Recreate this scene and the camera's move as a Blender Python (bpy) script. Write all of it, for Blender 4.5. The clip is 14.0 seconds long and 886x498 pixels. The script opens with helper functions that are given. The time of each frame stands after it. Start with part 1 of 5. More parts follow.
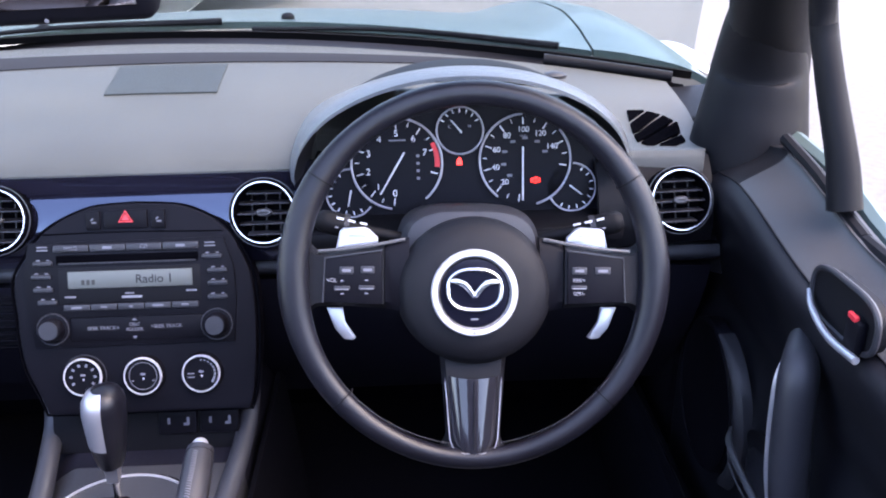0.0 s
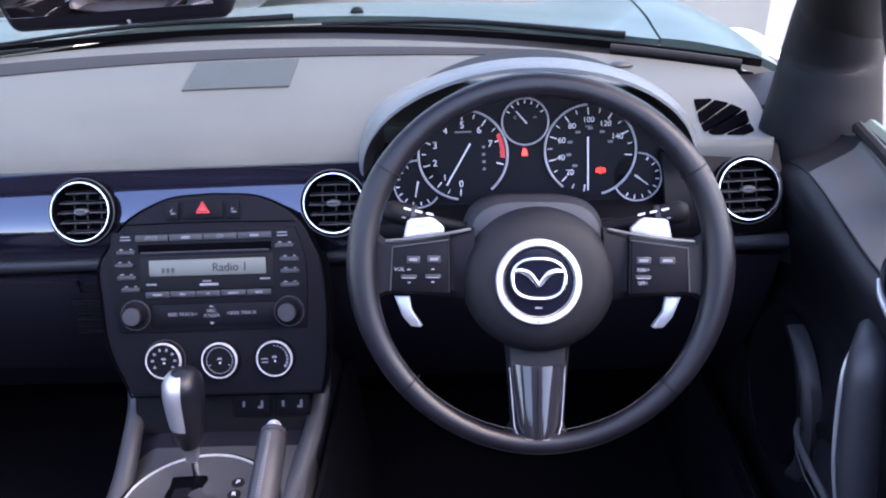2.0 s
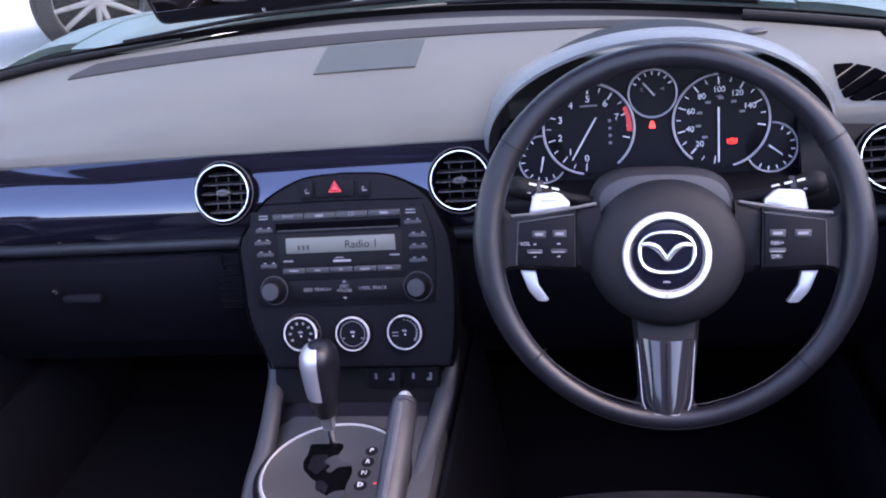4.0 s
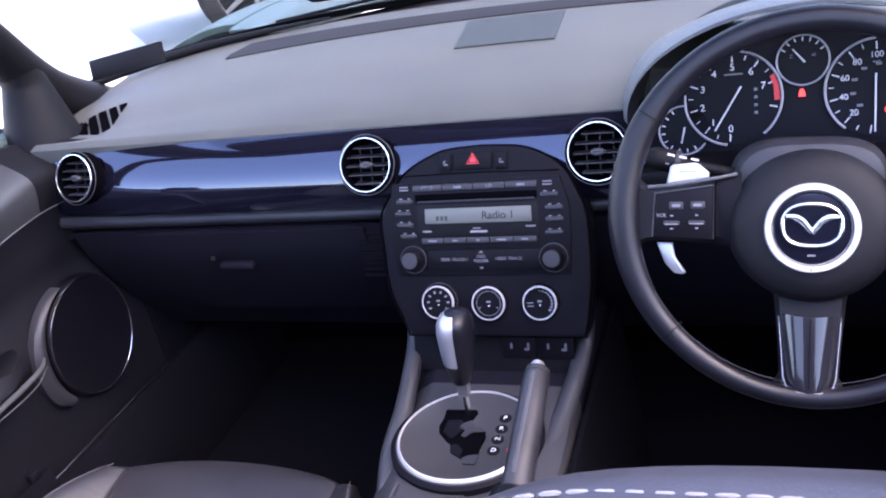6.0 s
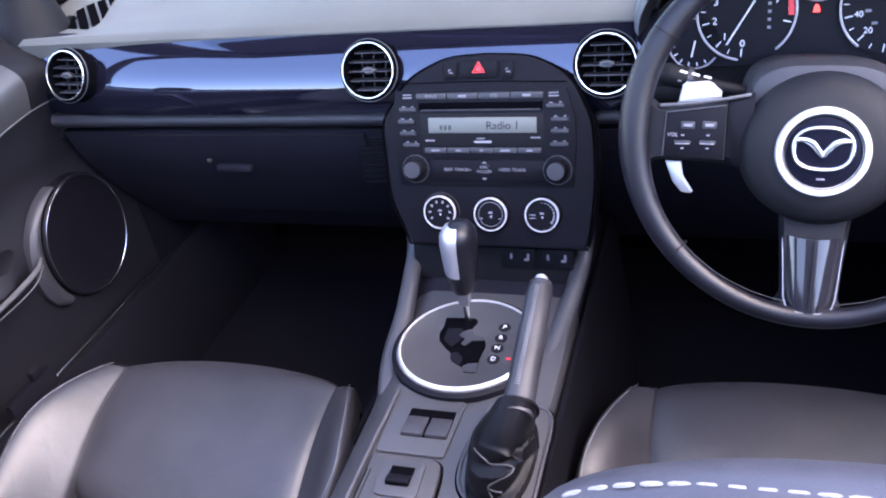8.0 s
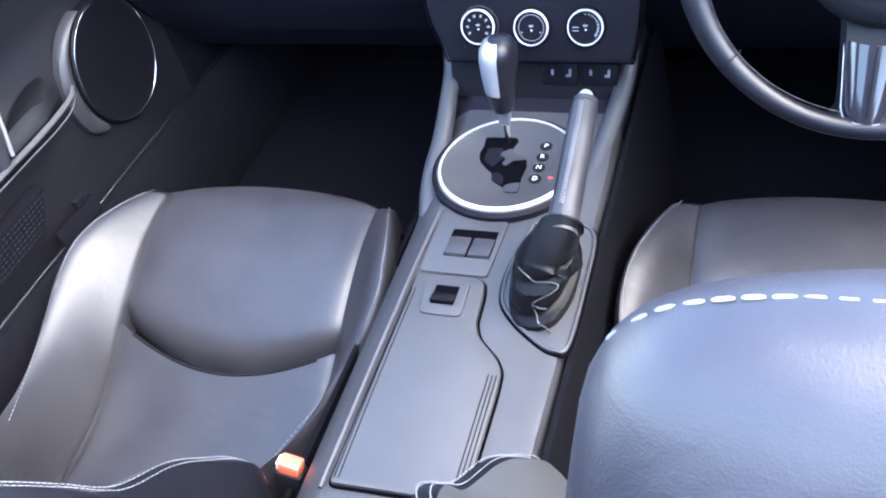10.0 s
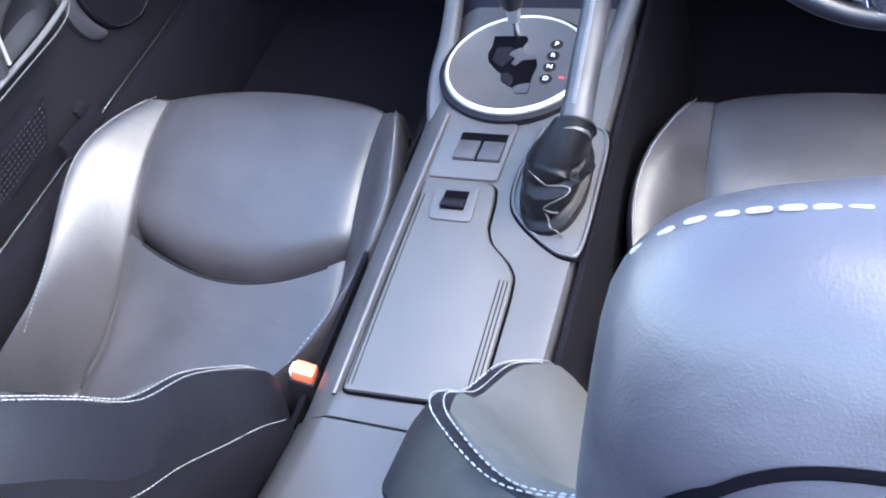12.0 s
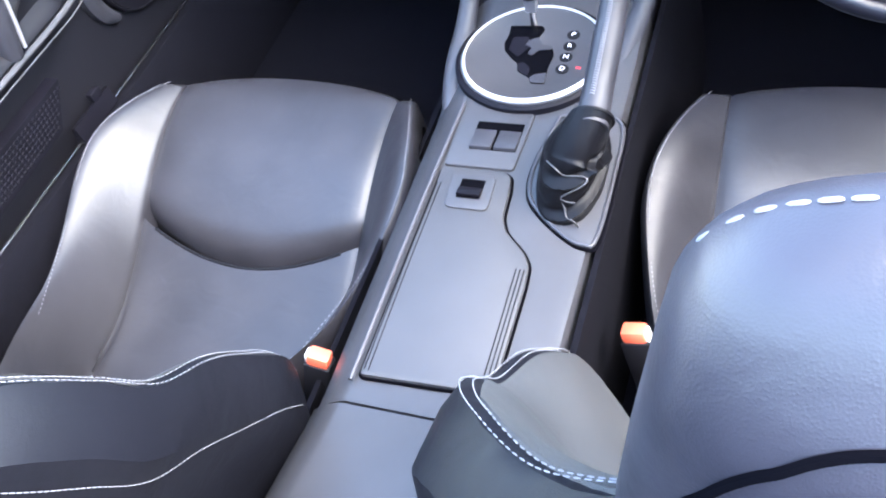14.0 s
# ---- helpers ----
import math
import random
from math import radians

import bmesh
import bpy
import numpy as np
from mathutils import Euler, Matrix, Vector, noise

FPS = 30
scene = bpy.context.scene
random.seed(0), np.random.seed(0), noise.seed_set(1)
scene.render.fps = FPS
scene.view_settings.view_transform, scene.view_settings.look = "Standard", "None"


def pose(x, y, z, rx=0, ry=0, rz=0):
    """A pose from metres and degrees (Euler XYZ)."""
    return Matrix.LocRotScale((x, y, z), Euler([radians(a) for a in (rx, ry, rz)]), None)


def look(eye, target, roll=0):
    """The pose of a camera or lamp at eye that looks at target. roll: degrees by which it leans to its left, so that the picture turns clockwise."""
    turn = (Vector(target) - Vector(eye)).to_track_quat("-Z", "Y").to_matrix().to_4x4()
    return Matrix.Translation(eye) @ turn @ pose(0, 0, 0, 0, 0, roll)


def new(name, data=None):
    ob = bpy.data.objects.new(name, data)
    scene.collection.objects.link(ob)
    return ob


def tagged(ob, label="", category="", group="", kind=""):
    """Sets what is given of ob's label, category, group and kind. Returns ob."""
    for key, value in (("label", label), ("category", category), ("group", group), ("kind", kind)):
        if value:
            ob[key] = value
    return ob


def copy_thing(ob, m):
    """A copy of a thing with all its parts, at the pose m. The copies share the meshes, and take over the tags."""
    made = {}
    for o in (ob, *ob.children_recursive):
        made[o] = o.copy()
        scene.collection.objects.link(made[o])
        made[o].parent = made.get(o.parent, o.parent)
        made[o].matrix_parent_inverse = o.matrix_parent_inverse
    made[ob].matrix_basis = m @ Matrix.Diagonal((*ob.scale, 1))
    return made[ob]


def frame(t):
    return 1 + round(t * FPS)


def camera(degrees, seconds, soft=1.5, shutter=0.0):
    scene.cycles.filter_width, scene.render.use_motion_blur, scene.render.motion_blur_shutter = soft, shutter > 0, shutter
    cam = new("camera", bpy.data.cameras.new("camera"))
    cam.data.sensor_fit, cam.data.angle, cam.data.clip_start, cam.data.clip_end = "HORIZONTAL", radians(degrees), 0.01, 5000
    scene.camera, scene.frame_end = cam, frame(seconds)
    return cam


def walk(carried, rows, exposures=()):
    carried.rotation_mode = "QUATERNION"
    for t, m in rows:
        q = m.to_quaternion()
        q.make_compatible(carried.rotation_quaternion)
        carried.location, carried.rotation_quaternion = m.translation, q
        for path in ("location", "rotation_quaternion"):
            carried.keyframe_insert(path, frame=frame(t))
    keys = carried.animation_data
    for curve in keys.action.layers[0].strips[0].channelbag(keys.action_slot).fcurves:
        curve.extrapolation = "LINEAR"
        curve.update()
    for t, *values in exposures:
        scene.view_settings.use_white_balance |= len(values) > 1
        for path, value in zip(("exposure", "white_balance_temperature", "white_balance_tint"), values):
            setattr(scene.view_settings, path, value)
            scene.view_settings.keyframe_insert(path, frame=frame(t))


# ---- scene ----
cam = camera(53.2, 14.0, 2.0)
PATH = [
    (0, (0.315, -0.749, 1.101), (0.39, 1.071, 0.275), -0.9),
    (0.5, (0.319, -0.755, 1.105), (0.372, 1.063, 0.275), -1.2),
    (1, (0.319, -0.769, 1.109), (0.34, 1.051, 0.282), -1.6),
    (1.5, (0.318, -0.766, 1.108), (0.293, 1.055, 0.281), -2.2),
    (2, (0.318, -0.765, 1.108), (0.238, 1.047, 0.266), -2.9),
    (2.5, (0.319, -0.769, 1.109), (0.173, 1.038, 0.264), -3.9),
    (5, (0.32, -0.778, 1.111), (-0.192, 0.947, 0.239), -8.7),
    (5.5, (0.32, -0.782, 1.112), (-0.274, 0.921, 0.247), -9.4),
    (6, (0.333, -0.788, 1.108), (-0.349, 0.883, 0.245), -11.2),
    (6.5, (0.328, -0.784, 1.104), (-0.337, 0.878, 0.211), -9.8),
    (7, (0.323, -0.781, 1.108), (-0.294, 0.884, 0.186), -9.4),
    (7.5, (0.316, -0.781, 1.121), (-0.339, 0.836, 0.142), -10.1),
    (8, (0.306, -0.785, 1.132), (-0.329, 0.774, 0.052), -10.1),
    (8.5, (0.297, -0.785, 1.129), (-0.371, 0.686, -0.05), -11.5),
    (11, (0.29, -0.771, 1.121), (-0.382, 0.431, -0.33), -16.3),
    (11.5, (0.29, -0.768, 1.119), (-0.381, 0.393, -0.365), -17.2),
    (12, (0.285, -0.769, 1.114), (-0.389, 0.348, -0.402), -18.1),
    (12.5, (0.283, -0.769, 1.113), (-0.392, 0.314, -0.427), -18.7),
    (13, (0.279, -0.771, 1.117), (-0.396, 0.306, -0.428), -18.6),
    (13.5, (0.276, -0.773, 1.118), (-0.401, 0.304, -0.426), -18.3),
    (14, (0.272, -0.777, 1.12), (-0.4, 0.321, -0.411), -17.6),
]
EXPOSURES = [(0.0, 3.45, 7150, 24), (2.5, 3.45, 7150, 26), (5.0, 3.12, 6950, 33), (6.5, 3.4, 6900, 28), (7.5, 3.5, 6900, 26), (8.0, 3.75, 6850, 24), (8.5, 4.0, 6700, 20), (11.0, 4.5, 6570, 6), (14.0, 4.62, 6540, 8)]
walk(cam, [(t, look(e, g, r)) for t, e, g, r in PATH], EXPOSURES)


# ---- world, sun, exposure ----
world = bpy.data.worlds.new("sky")
scene.world = world
world.use_nodes = True
wn = world.node_tree.nodes
sky = wn.new("ShaderNodeTexSky")
sky.sky_type = "NISHITA"
sky.sun_disc = False
sky.sun_elevation = radians(55)
sky.sun_rotation = radians(100)
wn["Background"].inputs["Strength"].default_value = 0.15
world.node_tree.links.new(sky.outputs["Color"], wn["Background"].inputs["Color"])
sun = new("sun", bpy.data.lights.new("sun", "SUN"))
sun.data.energy, sun.data.angle, sun.data.color = 0.75, radians(60), (1.0, 0.93, 0.82)
sun.matrix_world = look((5.2, -0.6, 7.6), (0, 0, 0))

# ---- materials ----
def mat(name, base, rough=0.5, metal=0.0, grain=0.0, grain_scale=400.0, vary=0.15, vary_scale=12.0, coat=0.0, emit=None, spec=0.5, voronoi=False, rough_vary=0.08, crease=0.0):
    m = bpy.data.materials.new(name)
    m.use_nodes = True
    nt = m.node_tree
    p = nt.nodes["Principled BSDF"]
    p.inputs["Metallic"].default_value = metal
    p.inputs["Specular IOR Level"].default_value = spec
    p.inputs["Coat Weight"].default_value = coat
    p.inputs["Coat Roughness"].default_value = 0.03
    tc = nt.nodes.new("ShaderNodeTexCoord")
    n1 = nt.nodes.new("ShaderNodeTexNoise")
    n1.inputs["Scale"].default_value = vary_scale
    n1.inputs["Detail"].default_value = 6
    nt.links.new(tc.outputs["Object"], n1.inputs["Vector"])
    ramp = nt.nodes.new("ShaderNodeMapRange")
    ramp.inputs["From Min"].default_value, ramp.inputs["From Max"].default_value = 0.25, 0.75
    ramp.inputs["To Min"].default_value, ramp.inputs["To Max"].default_value = 1 - vary, 1 + vary
    nt.links.new(n1.outputs["Fac"], ramp.inputs["Value"])
    mul = nt.nodes.new("ShaderNodeVectorMath")
    mul.operation = "SCALE"
    mul.inputs[0].default_value = base
    nt.links.new(ramp.outputs["Result"], mul.inputs["Scale"])
    nt.links.new(mul.outputs["Vector"], p.inputs["Base Color"])
    rr = nt.nodes.new("ShaderNodeMapRange")
    rr.inputs["From Min"].default_value, rr.inputs["From Max"].default_value = 0.25, 0.75
    rr.inputs["To Min"].default_value, rr.inputs["To Max"].default_value = max(0.02, rough - rough_vary * rough), min(1, rough + rough_vary * rough)
    nt.links.new(n1.outputs["Fac"], rr.inputs["Value"])
    nt.links.new(rr.outputs["Result"], p.inputs["Roughness"])
    if grain:
        if voronoi:
            g = nt.nodes.new("ShaderNodeTexVoronoi")
            out = g.outputs["Distance"]
        else:
            g = nt.nodes.new("ShaderNodeTexNoise")
            g.inputs["Detail"].default_value = 3
            out = g.outputs["Fac"]
        g.inputs["Scale"].default_value = grain_scale
        nt.links.new(tc.outputs["Object"], g.inputs["Vector"])
        b = nt.nodes.new("ShaderNodeBump")
        b.inputs["Strength"].default_value = grain
        b.inputs["Distance"].default_value = 0.001
        nt.links.new(out, b.inputs["Height"])
        nt.links.new(b.outputs["Normal"], p.inputs["Normal"])
        if crease:
            n2 = nt.nodes.new("ShaderNodeTexNoise")
            n2.inputs["Scale"].default_value = 26
            n2.inputs["Detail"].default_value = 5
            n2.inputs["Distortion"].default_value = 0.8
            nt.links.new(tc.outputs["Object"], n2.inputs["Vector"])
            b2 = nt.nodes.new("ShaderNodeBump")
            b2.inputs["Strength"].default_value = crease
            b2.inputs["Distance"].default_value = 0.006
            nt.links.new(n2.outputs["Fac"], b2.inputs["Height"])
            nt.links.new(b2.outputs["Normal"], b.inputs["Normal"])
    if emit:
        p.inputs["Emission Color"].default_value = (*emit[0], 1)
        p.inputs["Emission Strength"].default_value = emit[1]
    return m


def glass(name, tint, strength=1.0):
    m = bpy.data.materials.new(name)
    m.use_nodes = True
    nt = m.node_tree
    nt.nodes.remove(nt.nodes["Principled BSDF"])
    t = nt.nodes.new("ShaderNodeBsdfTransparent")
    t.inputs["Color"].default_value = (*tint, 1)
    g = nt.nodes.new("ShaderNodeBsdfGlossy")
    g.inputs["Roughness"].default_value = 0.02
    w = nt.nodes.new("ShaderNodeLayerWeight")
    w.inputs["Blend"].default_value = 0.5
    pw = nt.nodes.new("ShaderNodeMath")
    pw.operation = "POWER"
    pw.inputs[1].default_value = 4.0
    nt.links.new(w.outputs["Facing"], pw.inputs[0])
    f = nt.nodes.new("ShaderNodeMath")
    f.operation = "MULTIPLY_ADD"
    f.inputs[1].default_value, f.inputs[2].default_value = 0.5 * strength, 0.04 * strength
    nt.links.new(pw.outputs["Value"], f.inputs[0])
    mx = nt.nodes.new("ShaderNodeMixShader")
    nt.links.new(f.outputs["Value"], mx.inputs["Fac"])
    nt.links.new(t.outputs["BSDF"], mx.inputs[1])
    nt.links.new(g.outputs["BSDF"], mx.inputs[2])
    nt.links.new(mx.outputs["Shader"], nt.nodes["Material Output"].inputs["Surface"])
    return m


M_PAD = mat("soft_dash_vinyl", (0.064, 0.066, 0.063), 0.56, grain=0.35, grain_scale=900, voronoi=True, vary=0.12, spec=0.42)
# dash vinyl made lighter and bluer, as if the sky shone on it
M_HOOD_LIT = mat("skylit_binnacle_vinyl", (0.100, 0.108, 0.118), 0.33, grain=0.25, grain_scale=900, voronoi=True)
M_GLOSS = mat("piano_black", (0.005, 0.005, 0.010), 0.05, coat=0.1, vary=0.1, rough_vary=0.2, spec=0.5)
# high IOR and blue tint put the sky's blue into the reflections
M_GLOSS.node_tree.nodes["Principled BSDF"].inputs["IOR"].default_value = 1.9
M_GLOSS.node_tree.nodes["Principled BSDF"].inputs["Specular Tint"].default_value = (0.60, 0.72, 1.0, 1)
M_GRILLE = mat("grille_mesh", (0.024, 0.028, 0.028), 0.55, grain=0.8, grain_scale=700, voronoi=True, spec=0.4)
M_PLAST = mat("dark_plastic", (0.0052, 0.0050, 0.0078), 0.5, grain=0.2, grain_scale=1200, spec=0.08)
M_BOSS = mat("wheel_plastic", (0.0065, 0.0065, 0.009), 0.52, grain=0.3, grain_scale=1500, voronoi=True, spec=0.20)
M_PILLAR = mat("pillar_plastic", (0.008, 0.008, 0.010), 0.5, grain=0.2, grain_scale=1200, spec=0.09)
M_PLAST2 = mat("grey_plastic", (0.0235, 0.0235, 0.0295), 0.44, grain=0.2, grain_scale=1200, spec=0.40)
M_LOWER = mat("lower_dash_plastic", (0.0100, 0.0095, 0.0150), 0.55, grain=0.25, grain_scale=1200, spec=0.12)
M_BTN = mat("button_plastic", (0.0048, 0.0046, 0.0070), 0.45, spec=0.08)
M_RING = mat("bright_silver_ring", (0.66, 0.66, 0.69), 0.3, metal=0.45, vary=0.04)
M_SHROUD = mat("shroud_plastic", (0.06, 0.06, 0.066), 0.38, grain=0.2, grain_scale=1200)
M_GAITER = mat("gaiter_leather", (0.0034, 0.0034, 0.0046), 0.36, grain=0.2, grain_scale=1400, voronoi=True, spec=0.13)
# paler leather for the painted highlights on the gaiter folds
M_FOLD_GLINT = mat("fold_highlight_leather", (0.045, 0.045, 0.050), 0.40, grain=0.2, grain_scale=1800)
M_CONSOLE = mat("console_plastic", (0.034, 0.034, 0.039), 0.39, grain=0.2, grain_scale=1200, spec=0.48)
M_LID = mat("lid_vinyl", (0.033, 0.033, 0.037), 0.44, grain=0.25, grain_scale=1700, voronoi=True, spec=0.5)
M_CHROME = mat("satin_chrome", (0.78, 0.78, 0.8), 0.2, metal=1.0, vary=0.04)
M_ALLOY = mat("alloy_wheel", (0.16, 0.16, 0.17), 0.4, metal=0.5)
M_SATIN = mat("satin_silver", (0.34, 0.34, 0.37), 0.42, metal=0.8, vary=0.06)
M_DIALRING = mat("dial_ring_silver", (0.30, 0.30, 0.34), 0.4, metal=0.2)
M_SLOT = mat("demister_slot", (0.02, 0.02, 0.024), 0.7, spec=0.1)
M_SILVER = mat("silver_paint", (0.5, 0.5, 0.54), 0.35, metal=0.7, vary=0.05)
M_GRAPHITE = mat("gloss_graphite", (0.014, 0.014, 0.019), 0.10, metal=0.0, coat=0.25, vary=0.06)
M_WING = mat("console_satin_trim", (0.036, 0.036, 0.043), 0.40, vary=0.08)
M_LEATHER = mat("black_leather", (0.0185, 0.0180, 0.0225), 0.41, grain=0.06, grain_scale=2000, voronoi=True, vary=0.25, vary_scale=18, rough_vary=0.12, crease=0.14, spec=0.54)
# seat leather again, darkened to carry the shade on the backrests
M_BACK_SHADE = mat("shaded_backrest_leather", (0.0052, 0.0054, 0.0082), 0.46, grain=0.12, grain_scale=1600, voronoi=True, spec=0.15, vary=0.2, crease=0.14)
M_LEATHER2 = mat("leather_wheel", (0.0070, 0.0070, 0.0110), 0.33, grain=0.14, grain_scale=1500, voronoi=True, spec=0.30, vary=0.25, rough_vary=0.14)
M_HEAD = mat("headrest_leather", (0.0190, 0.0178, 0.0255), 0.43, grain=0.07, grain_scale=1300, voronoi=True, vary=0.3, vary_scale=22, rough_vary=0.14, crease=0.15, spec=0.54)
M_SUEDE = mat("perforated_leather", (0.035, 0.035, 0.036), 0.62, grain=0.6, grain_scale=1400, voronoi=True, vary=0.2)
M_THREAD = mat("pale_thread", (0.17, 0.17, 0.19), 0.75, grain=0.5, grain_scale=3000)
M_CARPET = mat("black_carpet", (0.0043, 0.0043, 0.0066), 0.95, spec=0.05, grain=1.0, grain_scale=1500, vary=0.22, vary_scale=60)
M_RUBBER = mat("black_rubber", (0.005, 0.005, 0.007), 0.6, spec=0.15)
M_LCD = mat("lcd_glass", (0.10, 0.108, 0.10), 0.45, vary=0.05)
M_LCDFAINT = mat("faded_lcd_ink", (0.045, 0.047, 0.046), 0.5, spec=0.2)
M_LCDINK = mat("lcd_ink", (0.012, 0.012, 0.015), 0.5, spec=0.2)
M_VOID = mat("black_void", (0.002, 0.002, 0.003), 0.9, spec=0.0)
M_GAUGE = mat("gauge_face", (0.003, 0.003, 0.006), 0.5, spec=0.12)
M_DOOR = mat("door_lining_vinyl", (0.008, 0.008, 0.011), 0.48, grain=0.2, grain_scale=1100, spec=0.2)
# lighter copy of the door vinyl, with the light on its top painted in
M_DOOR_LIT = mat("lit_door_vinyl", (0.030, 0.030, 0.033), 0.42, grain=0.2, grain_scale=1100, spec=0.5)
M_WHITE = mat("white_print", (0.62, 0.62, 0.66), 0.6)
M_PRINT = mat("grey_print", (0.14, 0.14, 0.165), 0.6)
M_DIM = mat("dim_print", (0.2, 0.2, 0.23), 0.5)
M_RED = mat("red_print", (0.65, 0.03, 0.04), 0.5)
M_WARN = mat("warning_lamp", (0.6, 0.02, 0.02), 0.4, emit=((1.0, 0.04, 0.03), 0.45))
M_HAZ = mat("hazard_red", (0.7, 0.05, 0.06), 0.4)
M_ORANGE = mat("buckle_red", (0.75, 0.13, 0.07), 0.4)
M_PAINT = mat("pale_green_metallic_paint", (0.066, 0.098, 0.092), 0.42, metal=0.25, coat=0.15, vary=0.04)
M_ASPHALT = mat("asphalt", (0.125, 0.118, 0.108), 0.9, grain=1.0, grain_scale=90, vary=0.22, vary_scale=30)
M_CONCRETE = mat("sunlit_concrete", (0.55, 0.54, 0.52), 0.9, grain=0.5, grain_scale=60, vary=0.12, vary_scale=2)
M_CLAD = mat("grey_cladding", (0.20, 0.21, 0.22), 0.7, vary=0.2, vary_scale=1.0)
M_TYRE = mat("tyre_rubber", (0.013, 0.013, 0.015), 0.8, spec=0.2)
M_DARKCAR = mat("dark_car_paint", (0.015, 0.015, 0.02), 0.2, coat=1.0)
M_GLASS = glass("clear_glass", (0.80, 0.84, 0.83))
M_MIRROR = mat("mirror_glass", (0.85, 0.85, 0.87), 0.03, metal=1.0, vary=0.01)

# ---- building helpers ----
def part(name, bm, material, parent=None, label="", smooth=True):
    bmesh.ops.recalc_face_normals(bm, faces=bm.faces[:])
    me = bpy.data.meshes.new(name)
    bm.to_mesh(me)
    bm.free()
    if smooth:
        me.shade_smooth()
        me.set_sharp_from_angle(angle=radians(38))
    me.materials.append(material)
    ob = new(name, me)
    if parent:
        ob.parent = parent
    if label:
        tagged(ob, label)
    return ob


def thing(name, label, category, m=None, group="", kind=""):
    ob = new(name)
    ob.empty_display_size = 0.02
    if m is not None:
        ob.matrix_world = m
    return tagged(ob, label, category, group, kind)


def axes(o, xd, yd):
    """A pose with its x and y along the given directions."""
    xd = Vector(xd).normalized()
    zd = xd.cross(Vector(yd)).normalized()
    yd = zd.cross(xd)
    m = Matrix((xd, yd, zd)).transposed().to_4x4()
    m.translation = Vector(o)
    return m


def rbox(w, d, h, bevel=0.002, at=(0, 0, 0), segs=2, taper=1.0):
    bm = bmesh.new()
    bmesh.ops.create_cube(bm, size=1)
    for v in bm.verts:
        k = taper if v.co.z > 0 else 1.0
        v.co = Vector((v.co.x * w * k, v.co.y * d * k, v.co.z * h))
    if bevel:
        bmesh.ops.bevel(bm, geom=bm.edges[:], offset=bevel, segments=segs, affect="EDGES", profile=0.5)
    bmesh.ops.translate(bm, verts=bm.verts[:], vec=Vector(at))
    return bm


def rings(secs, closed=True, caps=True, loop=False):
    """Skin a list of equal rings of points."""
    bm = bmesh.new()
    vs = [[bm.verts.new(p) for p in s] for s in secs]
    n = len(vs[0])
    last = len(vs) if loop else len(vs) - 1
    for i in range(last):
        a, b = vs[i], vs[(i + 1) % len(vs)]
        for j in range(n if closed else n - 1):
            k = (j + 1) % n
            bm.faces.new((a[j], a[k], b[k], b[j]))
    if caps and closed and not loop:
        bm.faces.new(vs[0][::-1])
        bm.faces.new(vs[-1])
    return bm


def spline(pts, n):
    """Catmull-Rom through the points."""
    P = [Vector(p) for p in pts]
    P = [P[0] * 2 - P[1]] + P + [P[-1] * 2 - P[-2]]
    out = []
    segs = len(P) - 3
    for i in range(n + 1):
        f = i / n * segs
        k = min(int(f), segs - 1)
        t = f - k
        a, b, c, d = P[k:k + 4]
        out.append(0.5 * (2 * b + (c - a) * t + (2 * a - 5 * b + 4 * c - d) * t * t + (3 * b - a - 3 * c + d) * t ** 3))
    return out


def tube(pts, r, segs=10, flat=1.0, up=(0, 0, 1), loop=False, n=0):
    """A tube along the points; r a number or one for each point; flat squeezes it along up."""
    if n:
        rad = r if not hasattr(r, "__len__") else [p.x for p in spline([(q, 0, 0) for q in r], n)]
        pts, r = spline(pts, n), rad
    P = [Vector(p) for p in pts]
    secs = []
    for i, p in enumerate(P):
        if loop:
            d = P[(i + 1) % len(P)] - P[i - 1]
        else:
            d = P[min(i + 1, len(P) - 1)] - P[max(i - 1, 0)]
        d.normalize()
        s = d.cross(Vector(up))
        if s.length < 1e-4:
            s = d.cross(Vector((1, 0, 0)))
        s.normalize()
        u = s.cross(d)
        rr = r[i] if hasattr(r, "__len__") else r
        secs.append([p + s * (rr * math.cos(a)) + u * (rr * flat * math.sin(a)) for a in [2 * math.pi * j / segs for j in range(segs)]])
    return rings(secs, loop=loop)


def circle(r, n=48, z=0.0, c=(0, 0), a0=0.0, a1=2 * math.pi, whole=True):
    m = n if whole else n + 1
    return [Vector((c[0] + r * math.cos(a0 + (a1 - a0) * i / n), c[1] + r * math.sin(a0 + (a1 - a0) * i / n), z)) for i in range(m)]


def turned(profile, n=48, sx=1.0, sy=1.0):
    """A turned body about z from (radius, height) pairs."""
    return rings([[Vector((p.x * sx, p.y * sy, p.z)) for p in circle(max(r, 1e-5), n, z)] for r, z in profile])


def ring_body(r, w, h, n=56, z=0.0):
    """A flat rounded ring, w wide and h high."""
    prof = [(r - w / 2, z), (r - w / 2, z + h * 0.6), (r - w / 4, z + h), (r + w / 4, z + h), (r + w / 2, z + h * 0.6), (r + w / 2, z)]
    secs = [[Vector((a * math.cos(t), a * math.sin(t), b)) for a, b in prof] for t in [2 * math.pi * i / n for i in range(n)]]
    return rings(secs, loop=True)


